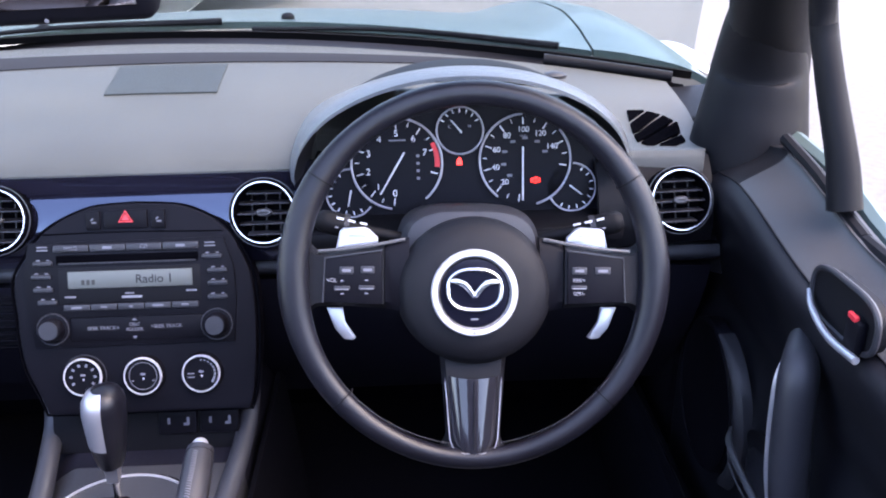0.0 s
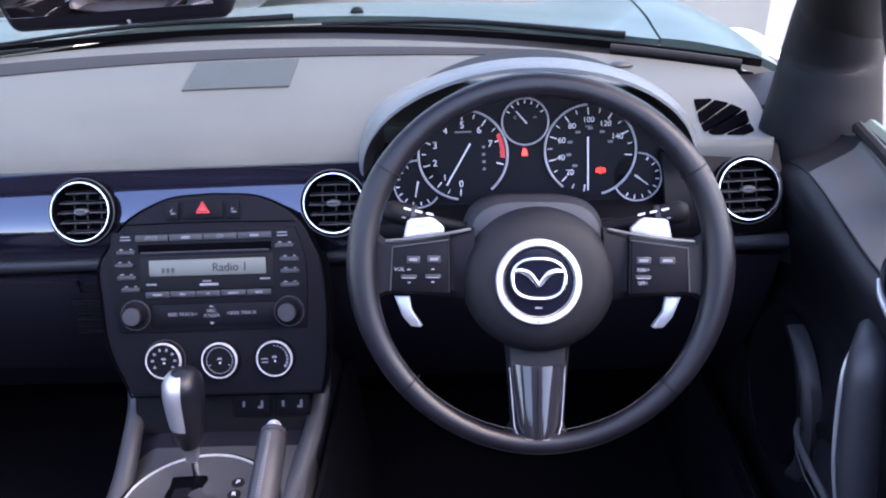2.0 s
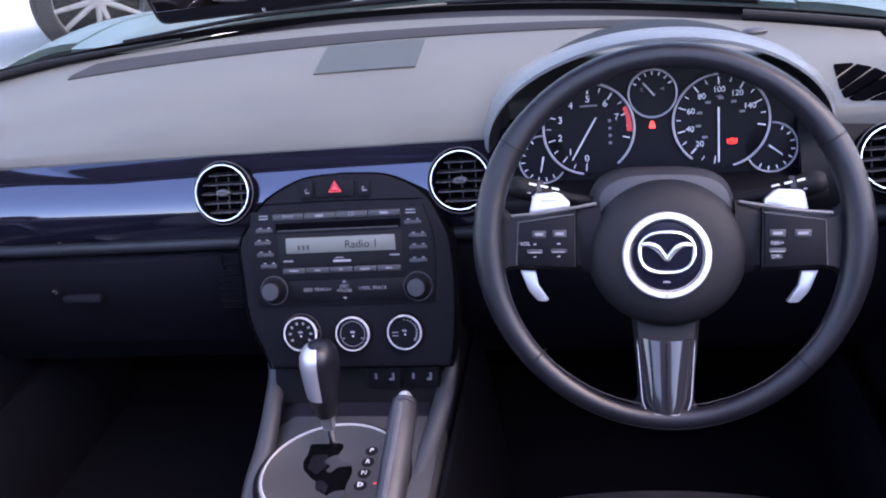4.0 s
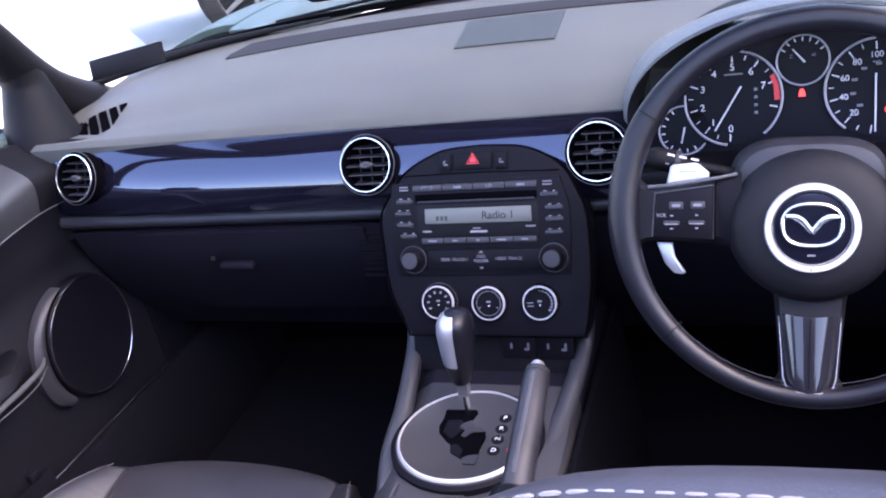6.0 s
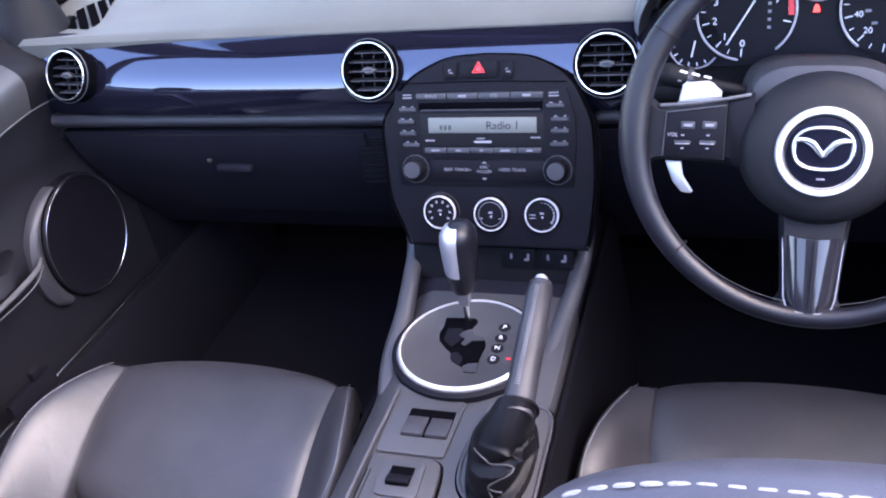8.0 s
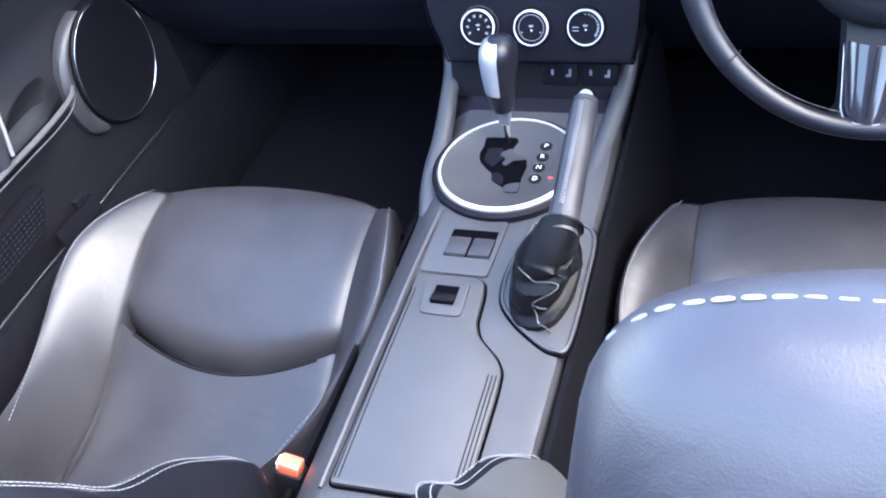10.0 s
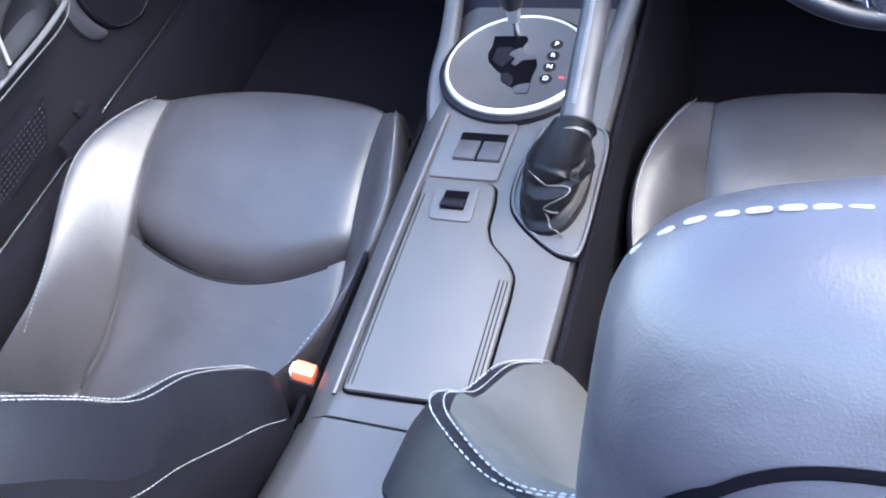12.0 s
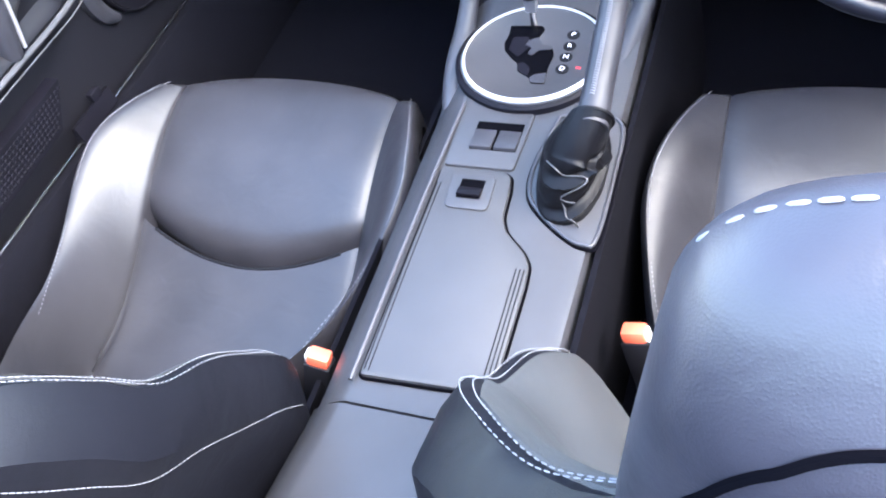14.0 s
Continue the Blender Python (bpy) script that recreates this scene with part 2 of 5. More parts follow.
def plate(outline, h, bevel=0.0, z=0.0):
    """A plate of thickness h over a flat outline."""
    bm = bmesh.new()
    vs = [bm.verts.new((p[0], p[1], z)) for p in outline]
    f = bm.faces.new(vs)
    top = bmesh.ops.extrude_face_region(bm, geom=[f])
    tv = [g for g in top["geom"] if isinstance(g, bmesh.types.BMVert)]
    bmesh.ops.translate(bm, verts=tv, vec=(0, 0, h))
    if bevel:
        tf = [g for g in top["geom"] if isinstance(g, bmesh.types.BMFace)]
        es = {e for q in tf for e in q.edges}
        bmesh.ops.bevel(bm, geom=list(es), offset=bevel, segments=2, affect="EDGES", profile=0.5)
    return bm


def sheet(fn, us, vs, thick, out=None):
    """A solid sheet over a grid of fn(u, v), thick below along out or the normals."""
    bm = bmesh.new()
    g = [[bm.verts.new(fn(u, v)) for u in us] for v in vs]
    for j in range(len(vs) - 1):
        for i in range(len(us) - 1):
            bm.faces.new((g[j][i], g[j][i + 1], g[j + 1][i + 1], g[j + 1][i]))
    bm.normal_update()
    h = []
    for row in g:
        h.append([bm.verts.new(v.co + (Vector(out) * thick if out else -v.normal * thick)) for v in row])
    nu, nv = len(us), len(vs)
    for j in range(nv - 1):
        for i in range(nu - 1):
            bm.faces.new((h[j][i], h[j + 1][i], h[j + 1][i + 1], h[j][i + 1]))
    for j in range(nv - 1):
        bm.faces.new((g[j][0], g[j + 1][0], h[j + 1][0], h[j][0]))
        bm.faces.new((g[j][-1], h[j][-1], h[j + 1][-1], g[j + 1][-1]))
    for i in range(nu - 1):
        bm.faces.new((g[0][i], h[0][i], h[0][i + 1], g[0][i + 1]))
        bm.faces.new((g[-1][i], g[-1][i + 1], h[-1][i + 1], h[-1][i]))
    return bm


def steps(a, b, n):
    return [a + (b - a) * i / n for i in range(n + 1)]


def moved(bm, m):
    bmesh.ops.transform(bm, matrix=m, verts=bm.verts[:])
    return bm


def joined(*bms):
    out = bmesh.new()
    for b in bms:
        me = bpy.data.meshes.new("tmp")
        b.to_mesh(me)
        b.free()
        out.from_mesh(me)
        bpy.data.meshes.remove(me)
    return out


def lettering(body, size, m, material, parent, label="", depth=0.0003, name="lettering", align="CENTER"):
    cu = bpy.data.curves.new("text", "FONT")
    cu.body, cu.size, cu.extrude = body, size, depth
    cu.align_x, cu.align_y = align, "CENTER"
    ob = bpy.data.objects.new("text", cu)
    scene.collection.objects.link(ob)
    dg = bpy.context.evaluated_depsgraph_get()
    me = bpy.data.meshes.new_from_object(ob.evaluated_get(dg))
    bpy.data.objects.remove(ob)
    me.transform(m)
    me.materials.clear()
    me.materials.append(material)
    o = new(name, me)
    o.parent = parent
    if label:
        tagged(o, label)
    return o


def stitches(pts, n, r, length, parent, name="stitching", up=(0, 0, 1)):
    """A row of short raised threads along the points."""
    line = spline(pts, n * 4)
    bms = []
    for i in range(n):
        a, b = line[i * 4], line[i * 4 + 3]
        c = (a + b) / 2
        d = (b - a).normalized() * length / 2
        bms.append(tube([c - d, c - d * 0.6, c + d * 0.6, c + d], [r * 0.5, r, r, r * 0.5], 6, up=up))
    return tagged(part(name, joined(*bms), M_THREAD, parent, "row of pale stitches"), kind="stuff")


# ---- ground ----
gr = part("ground", sheet(lambda u, v: Vector((u, v, 0)), steps(-400, 400, 8), steps(-400, 400, 8), 0.3, (0, 0, -1)), M_ASPHALT, None, smooth=False)
tagged(gr, "worn grey asphalt yard in daylight", "ground", kind="structure")
fl = part("floor", rbox(1.5, 2.0, 0.03, 0.004, (0, -0.1, 0.135)), M_CARPET)
tagged(fl, "black carpeted footwell floor of the cabin", "floor", kind="structure")
bh = part("wall_front", rbox(1.36, 0.04, 0.58, 0.004, (0, 0.68, 0.44)), M_CARPET)
tagged(bh, "black carpeted bulkhead ahead of the footwells", "bulkhead", kind="structure")
# out of view; taller than needed, to keep low sky off the seat backs
rb = part("wall_rear", rbox(1.5, 0.05, 0.85, 0.01, (0, -1.06, 0.57)), M_CARPET)
tagged(rb, "unseen black rear bulkhead, raised to block low sky", "bulkhead", kind="structure")

# ---- dashboard ----
def zpad(x, y):
    """Height of the dashboard pad, which rolls over at its rear edge."""
    rise = 0.21 * (min(y, 0.384) - 0.2) + 0.10 * max(0, y - 0.384)
    droop = min(1, (y - 0.2) / 0.1) if y > 0.252 else max(0, 0.52 * (y - 0.228) / 0.024)
    return 0.779 + rise - 0.03 * (x / 0.62) ** 2 * droop - 0.012 * max(0, (0.285 - y) / 0.065) ** 2


def yfar(x):
    return 0.60 - 0.07 * x - 0.13 * x * x


dash = thing("dashboard", "dark grey soft dashboard with a gloss black panel across it", "dashboard")


def pad_pt(u, v):
    x = u * (0.69 if u > 0 else 0.76)
    y0 = 0.221 + 0.060 * (1 if 0.205 < x < 0.548 else 0)
    y = y0 + (yfar(x) - y0) * v
    z = zpad(x, y) - 0.004 * max(0, 1 - v / 0.03) ** 2
    return Vector((x - 0.028 * max(0, u) ** 10 * (1 - v) ** 4, y, z))


part("pad", sheet(pad_pt, steps(-1, 1, 100), [0, 0.008, 0.02, 0.035, 0.06, 0.1, 0.15, 0.22, 0.3, 0.4, 0.5, 0.6, 0.7, 0.8, 0.9, 1.0], 0.02, (0, 0, -1)), M_PAD, dash, "grained dark grey soft pad")


def strip_pt(u, v):
    x = -0.028 + 0.494 * u
    f = min(1, (1 - abs(u)) / 0.05)
    y = 0.508 + 0.045 * f * v - 0.02 * u * v
    return Vector((x, y, zpad(x, y) + 0.0018 + 0.0008 * math.sin(v * math.pi)))


part("demister_duct", sheet(strip_pt, steps(-0.995, 0.995, 48), steps(0, 1, 6), 0.002, (0, 0, -1)), M_SLOT, dash, "long dark demister slot under the windscreen")


# cross-section of the panel: nearly flat above, tightening to a round lower edge
GLOSS_LINE = [Vector((0, 0.2287, 0.7722))]
for k in range(96):
    a = radians(49 - 69 * ((k + 0.5) / 96) ** 1.79)
    GLOSS_LINE.append(GLOSS_LINE[-1] + Vector((0, -math.sin(a), -math.cos(a))) * (0.11818 / 96))


def gloss_pt(u, v):
    """The panel across the dash, bulging towards the seats."""
    k = v * (len(GLOSS_LINE) - 1)
    i = min(len(GLOSS_LINE) - 2, int(k))
    p = GLOSS_LINE[i].lerp(GLOSS_LINE[i + 1], k - i)
    return Vector((u * 0.69, p.y + 0.02 * (abs(u) ** 6), p.z))


VENTS = ((-0.1435, 0.179, 0.732, 0), (0.1530, 0.179, 0.732, 0), (-0.610, 0.182, 0.736, -5), (0.625, 0.178, 0.732, 4))


def holed(bm):
    """Cut the round vent holes out of the panel."""
    out = []
    for f in bm.faces:
        c = f.calc_center_median()
        if any(math.hypot(c.x - q[0], c.z - q[2]) < 0.0345 and c.y < 0.206 for q in VENTS):
            out.append(f)
    bmesh.ops.delete(bm, geom=out, context="FACES")
    return bm


part("gloss_panel", holed(sheet(gloss_pt, steps(-1, 0.30, 170), steps(0, 1, 24), 0.012, (0, 1, 0))), M_GLOSS, dash, "gloss piano black panel")
part("end_panel", holed(sheet(gloss_pt, steps(0.775, 0.975, 30), steps(0.1, 1, 22), 0.012, (0, 1, 0))), M_RUBBER, dash, "satin black panel round the outer vent")


def ledge_pt(u, v):
    return Vector((u * 0.685, 0.2 - 0.012 * math.sin(math.pi * v) + 0.012 * v, 0.665 - 0.026 * v))


for a, b in ((-1, 0.285), (0.80, 1)):
    part("ledge", sheet(ledge_pt, steps(a, b, 20), steps(0, 1, 6), 0.012, (0, 1, 0)), M_PLAST2, dash, "matt grey ledge below the gloss panel")
part("knee_panel", rbox(0.37, 0.02, 0.09, 0.006, (0.3765, 0.222, 0.655)), M_LOWER, dash, "black knee panel under the instruments")


def lower_pt(u, v):
    return Vector((u * 0.68, 0.205 + 0.16 * v ** 1.4, 0.636 - 0.26 * v))


part("lower_panel", sheet(lower_pt, steps(-1, 1, 20), steps(0, 1, 8), 0.012, (0, 1, 0)), M_LOWER, dash, "black lower dash panel")


def box_pt(u, v):
    x = -0.56 + 0.38 * u
    y = 0.198 + 0.10 * v ** 1.3
    return Vector((x, y, 0.632 - 0.185 * v))


glovebox = part("glovebox_lid", sheet(box_pt, steps(0, 1, 12), steps(0, 1, 8), 0.012, (0, 1, 0)), M_LOWER, dash, "black glovebox lid")
part("latch", rbox(0.058, 0.012, 0.012, 0.004, (-0.404, 0.212, 0.572)), M_LOWER, glovebox)
part("lock", moved(turned([(0.0045, 0), (0.004, 0.003), (0.001, 0.0035)], 16), pose(-0.437, 0.206, 0.588, 90)), M_CHROME, glovebox, "small bright lock")

# speaker grille on the pad
def spk_pt(u, v):
    x = -0.071 - 0.008 * v + (0.144 + 0.004 * v) * u
    y = 0.387 + 0.111 * v
    return Vector((x, y, zpad(x, y) + 0.0014))


part("speaker_grille", sheet(spk_pt, steps(0, 1, 10), steps(0, 1, 6), 0.002, (0, 0, -1)), M_GRILLE, dash, "flat grey speaker grille")

# demister outlets at the ends of the pad: slots between slanting slats
def clipped(poly, n, lo, hi):
    """The part of a flat polygon that lies between two offsets along n."""
    for sgn, lim in ((1, lo), (-1, -hi)):
        out = []
        for i, p in enumerate(poly):
            q = poly[(i + 1) % len(poly)]
            a, b = sgn * p.dot(n) - lim, sgn * q.dot(n) - lim
            if a >= 0:
                out.append(p)
            if (a >= 0) != (b >= 0):
                out.append(p.lerp(q, a / (a - b)))
        poly = out
    return poly


for side, edge, first, pitch in ((1, ((0.603, 0.362), (0.624, 0.366), (0.648, 0.356), (0.664, 0.338), (0.655, 0.266), (0.648, 0.257), (0.602, 0.255), (0.594, 0.268)), 0.2345, 0.0198),
                                 (-1, ((0.640, 0.380), (0.652, 0.377), (0.690, 0.362), (0.702, 0.348), (0.688, 0.300), (0.660, 0.283), (0.622, 0.268), (0.616, 0.280)), 0.2520, 0.0175)):
    rim = [Vector((side * x, y, 0)) for x, y in edge]
    across = Vector((side * 0.771, -0.638, 0))
    out = thing("demister_outlet", "slatted black demister outlet in the dashboard", "air outlet", group="demister outlets")
    for k in range(5):
        shape = clipped(rim, across, first + pitch * k, first + pitch * k + pitch - 0.0042)
        if len(shape) < 3:
            continue
        bm = bmesh.new()
        f = bm.faces.new([bm.verts.new((q.x, q.y, zpad(q.x, q.y) + 0.0022)) for q in shape])
        low = bmesh.ops.extrude_face_region(bm, geom=[f])
        bmesh.ops.translate(bm, verts=[g for g in low["geom"] if isinstance(g, bmesh.types.BMVert)], vec=(0, 0, -0.006))
        part("slot", bm, M_VOID, out, smooth=False)

# round air vents
def vent(x, y, z, r=0.0342, tilt=23, turn=0):
    v = thing("air_vent", "round black air vent with a chrome ring in the gloss panel", "air vent", pose(x, y, z, 90 - tilt, 0, turn), "dashboard vents")
    part("housing", turned([(r + 0.004, -0.02), (r + 0.004, -0.001), (r + 0.0025, 0.002), (r - 0.001, 0.003), (r - 0.0025, -0.004), (r - 0.005, -0.03), (0.001, -0.03)]), M_VOID, v)
    part("ring", moved(ring_body(r, 0.0021, 0.0026), pose(0, 0, 0.0022)), M_CHROME, v, "bright chrome ring")
    part("outer_ring", moved(ring_body(r + 0.0045, 0.0012, 0.001), pose(0, 0, -0.001)), M_WING, v, "thin grey outer ring")
    for k in range(5):
        h = -0.023 + 0.0115 * k
        w = 2 * math.sqrt(max(0, (r - 0.004) ** 2 - h * h))
        part("louvre", moved(rbox(w, 0.0016, 0.015, 0.0006), pose(0, h, -0.010, 14)), M_PLAST2, v, "dark grey louvre")
    for h in (-0.016, 0.0, 0.016):
        part("blade", rbox(0.0016, 1.6 * r, 0.008, 0.0006, (h, 0, -0.021)), M_PLAST2, v)
    tab = part("tab", moved(turned([(0.002, -0.014), (0.0085, -0.006), (0.0095, 0.0), (0.0075, 0.0024), (0.001, 0.003)], 24, 1.0, 0.48), pose(0, 0, 0)), M_WING, v, "small grey thumb tab")
    part("tab_groove", rbox(0.010, 0.0012, 0.0012, 0.0003, (0, 0, 0.0026)), M_RUBBER, tab)
    return v


for vx, vy, vz, vt in VENTS:
    vent(vx, vy, vz, turn=vt)

# ---- centre stack ----
SF = axes((0, 0.182, 0.735), (1, 0, 0), (0, 0.363, 0.932))
stack = thing("centre_stack", "black arched centre stack with radio and heater dials", "centre stack", SF)


def stack_out(k):
    """The arched outline, leaning a little to the driver."""
    rows = [(0.0115, 0.012, 0.0), (0.009, 0.0125, 0.042), (0.002, 0.0125, 0.066), (-0.012, 0.011, 0.092), (-0.028, 0.0095, 0.1085), (-0.044, 0.008, 0.1175), (-0.060, 0.0065, 0.1265), (-0.078, 0.006, 0.1315), (-0.112, 0.0085, 0.1315), (-0.145, 0.0095, 0.1305), (-0.175, 0.0115, 0.1265), (-0.205, 0.0165, 0.118), (-0.224, 0.018, 0.112)]
    side = spline([(c, w, y) for y, c, w in rows], 36)
    return [(p.x + k * p.y, p.z) for p in side] + [(p.x - k * p.y, p.z) for p in side[:0:-1]]


part("bezel", plate(stack_out(1.0), 0.05, 0.004, -0.044), M_PLAST, stack)
part("bezel_gap", tube([Vector((x, y, 0.0015)) for x, y in stack_out(1.024)], 0.0016, 6, loop=True), M_VOID, stack, "dark gap round the bezel")
part("cap_groove", tube([(-0.101, -0.0215, 0.0058), (0.0, -0.0205, 0.0058), (0.108, -0.0225, 0.0058)], 0.0009, 6, n=12), M_VOID, stack, "fine joint under the switch row")
face = [(-0.106, -0.030), (0.108, -0.029), (0.1185, -0.062), (0.120, -0.098), (0.1165, -0.146), (-0.103, -0.147), (-0.111, -0.100), (-0.112, -0.062)]
radio_pl = part("radio_panel", plate(face, 0.003, 0.001, 0.006), M_BTN, stack)
# hazard row
part("hazard_button", rbox(0.047, 0.0205, 0.004, 0.0012, (0.0022, -0.0062, 0.0075)), M_BTN, stack)
tri = joined(tube([(-0.005, -0.0095, 0.0098), (0.0095, -0.0095, 0.0098), (0.00225, 0.0025, 0.0098)], 0.0012, 6, loop=True), plate([(-0.0022, -0.0078), (0.0067, -0.0078), (0.00225, -0.0004)], 0.0006, z=0.0093))
part("hazard_triangle", tri, M_HAZ, stack, "red warning triangle", smooth=False)
for x in (-0.0336, 0.0376):
    b = part("indicator_button", rbox(0.0152, 0.0205, 0.004, 0.0012, (x, -0.0070, 0.0075)), M_BTN, stack)
    part("mark", rbox(0.0052, 0.0016, 0.0005, 0, (x + 0.0012, -0.0095, 0.0098)), M_PRINT, b)
    part("mark", moved(rbox(0.0038, 0.0014, 0.0005, 0), pose(x - 0.0008, -0.0062, 0.0098, 0, 0, 40)), M_PRINT, b)
# radio: long top row, disc slot, side keys, lower row
for k in range(4):
    x = -0.0588 + 0.0400 * k
    b = part("preset_button", rbox(0.0390, 0.0078, 0.004, 0.0012, (x, -0.0372, 0.0095)), M_PLAST2, radio_pl)
    if k in (0, 2):
        lettering(("FM1/2", "", "CD", "")[k], 0.0058, pose(x, -0.0370, 0.0117), M_PRINT, b)
    else:
        part("mark", rbox(0.010, 0.0030, 0.0005, 0, (x, -0.0372, 0.0117)), M_PRINT, b)
for x in (-0.0905, 0.0930):
    part("mark", rbox(0.011, 0.0016, 0.0005, 0, (x, -0.0350, 0.0092)), M_PRINT, radio_pl)
    part("mark", rbox(0.012, 0.0016, 0.0005, 0, (x, -0.0385, 0.0092)), M_PRINT, radio_pl)
part("slot_recess", rbox(0.156, 0.0098, 0.002, 0.0008, (0.002, -0.0495, 0.0086)), M_VOID, radio_pl, "dark recess of the disc slot")
part("slot_lip", rbox(0.150, 0.0018, 0.0026, 0.0006, (0.002, -0.0540, 0.0096)), M_PLAST2, radio_pl)
for x, y in ((-0.0905, -0.0520), (-0.0930, -0.0668), (-0.0912, -0.0812), (-0.0872, -0.0954), (0.0950, -0.0490), (0.1003, -0.0650), (0.1003, -0.0788), (0.0995, -0.0945)):
    b = part("side_button", rbox(0.0215, 0.0050, 0.004, 0.0012, (x, y - 0.0012, 0.0095)), M_PLAST2, radio_pl)
    part("mark", rbox(0.0040, 0.0016, 0.0005, 0, (x - 0.005, y + 0.0026, 0.0092)), M_PRINT, radio_pl)
    part("mark", rbox(0.0030, 0.0016, 0.0005, 0, (x + 0.006, y + 0.0026, 0.0092)), M_PRINT, radio_pl)
disp = part("display_surround", rbox(0.1560, 0.0402, 0.003, 0.001, (0.0035, -0.0786, 0.0082)), M_RUBBER, radio_pl)
part("display", rbox(0.1362, 0.0188, 0.002, 0.0008, (0.0044, -0.0724, 0.0100)), M_LCD, disp, "pale grey liquid crystal display")
lettering("Radio 1", 0.0135, pose(0.031, -0.0732, 0.0112), M_LCDINK, disp)
for k in range(3):
    part("mark", rbox(0.0036, 0.0058, 0.0004, 0, (-0.0470 + 0.0056 * k, -0.0752, 0.0112)), M_LCDFAINT, disp)
part("mark", rbox(0.022, 0.0026, 0.0005, 0, (0.0055, -0.0925, 0.0100)), M_DIM, disp)
part("mark", rbox(0.010, 0.0015, 0.0005, 0, (0.0030, -0.0885, 0.0100)), M_PRINT, disp)
part("mark", rbox(0.012, 0.0020, 0.0005, 0, (-0.0620, -0.0910, 0.0100)), M_PRINT, disp)
part("mark", rbox(0.012, 0.0020, 0.0005, 0, (0.0710, -0.0875, 0.0100)), M_PRINT, disp)
for k in range(5):
    x = -0.0552 + 0.0297 * k
    b = part("function_button", rbox(0.0288, 0.0070, 0.004, 0.001, (x, -0.1030, 0.0095)), M_PLAST2, radio_pl)
    part("mark", rbox((0.011, 0.007, 0.004, 0.012, 0.008)[k], 0.0022, 0.0005, 0, (x, -0.1030, 0.0117)), M_PRINT, b)
seek = part("seek_rocker", rbox(0.148, 0.027, 0.003, 0.003, (0.009, -0.1275, 0.0085)), M_BTN, radio_pl)
lettering("SEEK TRACK<", 0.0056, pose(-0.0275, -0.1268, 0.0102), M_PRINT, seek)
lettering("DISC", 0.0052, pose(0.0068, -0.1235, 0.0102), M_PRINT, seek)
lettering("FOLDER", 0.0052, pose(0.0068, -0.1290, 0.0102), M_PRINT, seek)
lettering(">SEEK TRACK", 0.0056, pose(0.0418, -0.1266, 0.0102), M_PRINT, seek)
for sg, h in ((1, -0.1190), (-1, -0.1365)):
    part("mark", plate([(0.0038, h), (0.0098, h), (0.0068, h + sg * 0.003)], 0.0004, z=0.0100), M_PRINT, seek, smooth=False)
for x, y in ((-0.0825, -0.1262), (0.0975, -0.1262)):
    kn = part("radio_knob", moved(turned([(0.0180, 0.0), (0.0180, 0.004), (0.0160, 0.005), (0.0132, 0.005), (0.0128, 0.016), (0.0112, 0.0182), (0.002, 0.0186), (0.001, 0.0186)], 40), pose(x, y, 0.006)), M_PLAST, stack, "round black rotary knob")
    part("collar", moved(ring_body(0.0172, 0.0012, 0.0014, 40), pose(x, y, 0.010)), M_WING, kn, "thin grey collar")
    part("knob_face", moved(turned([(0.0105, 0.0), (0.0100, 0.0010), (0.001, 0.0012)], 32), pose(x, y, 0.0242)), M_PLAST2, kn, "grey knob face")
# heater dials: black faces inside chrome rims on deep collars
for n, (x, y) in enumerate(((-0.0515, -0.1800), (0.0142, -0.1812), (0.0785, -0.1806))):
    d = part("heater_dial", moved(turned([(0.0240, 0.0), (0.0232, 0.004), (0.0212, 0.010), (0.0205, 0.0125), (0.0185, 0.0125), (0.0178, 0.0105), (0.001, 0.0105)], 48), pose(x, y, 0.003)), M_BTN, stack, "round heater dial with a chrome rim")
    part("rim", moved(ring_body(0.0200, 0.0024, 0.003, 48), pose(x, y, 0.0130)), M_RING, d, "bright chrome rim")
    if n == 0:
        part("outer_rim", moved(ring_body(0.0236, 0.0010, 0.001, 48), pose(x, y, 0.0068)), M_WING, d)
        for k in range(8):
            a = radians(215 - 250 * k / 7)
            part("mark", moved(rbox(0.0034, 0.0026, 0.0004, 0), pose(x + 0.0132 * math.cos(a), y + 0.0132 * math.sin(a), 0.0137, 0, 0, math.degrees(a))), M_DIM, d)
    elif n == 1:
        part("inner_ring", moved(ring_body(0.0152, 0.0009, 0.0005, 40), pose(x, y, 0.0135)), M_PRINT, d, "thin grey ring")
        for a in (205, 335):
            part("mark", moved(rbox(0.0024, 0.0012, 0.0004, 0), pose(x + 0.0125 * math.cos(radians(a)), y + 0.0125 * math.sin(radians(a)), 0.0139)), M_DIM, d)
    else:
        for k in range(9):
            a = radians(90 - 125 * k / 8)
            part("mark", moved(rbox(0.0018 + 0.0002 * k, 0.0010 + 0.0002 * k, 0.0004, 0), pose(x + 0.0150 * math.cos(a), y + 0.0150 * math.sin(a), 0.0137, 0, 0, math.degrees(a) + 90)), M_DIM, d)
        for h in (0.0, -0.004):
            part("mark", rbox(0.0075, 0.0012, 0.0004, 0, (x - 0.0115, y + h, 0.0137)), M_DIM, d)
    part("mark", rbox(0.0052, 0.0024, 0.0005, 0, (x, y + 0.0020, 0.0137)), M_DIM, d)
    part("mark", rbox(0.0016, 0.0020, 0.0005, 0, (x + 0.0005, y - 0.0028, 0.0137)), M_WHITE, d)
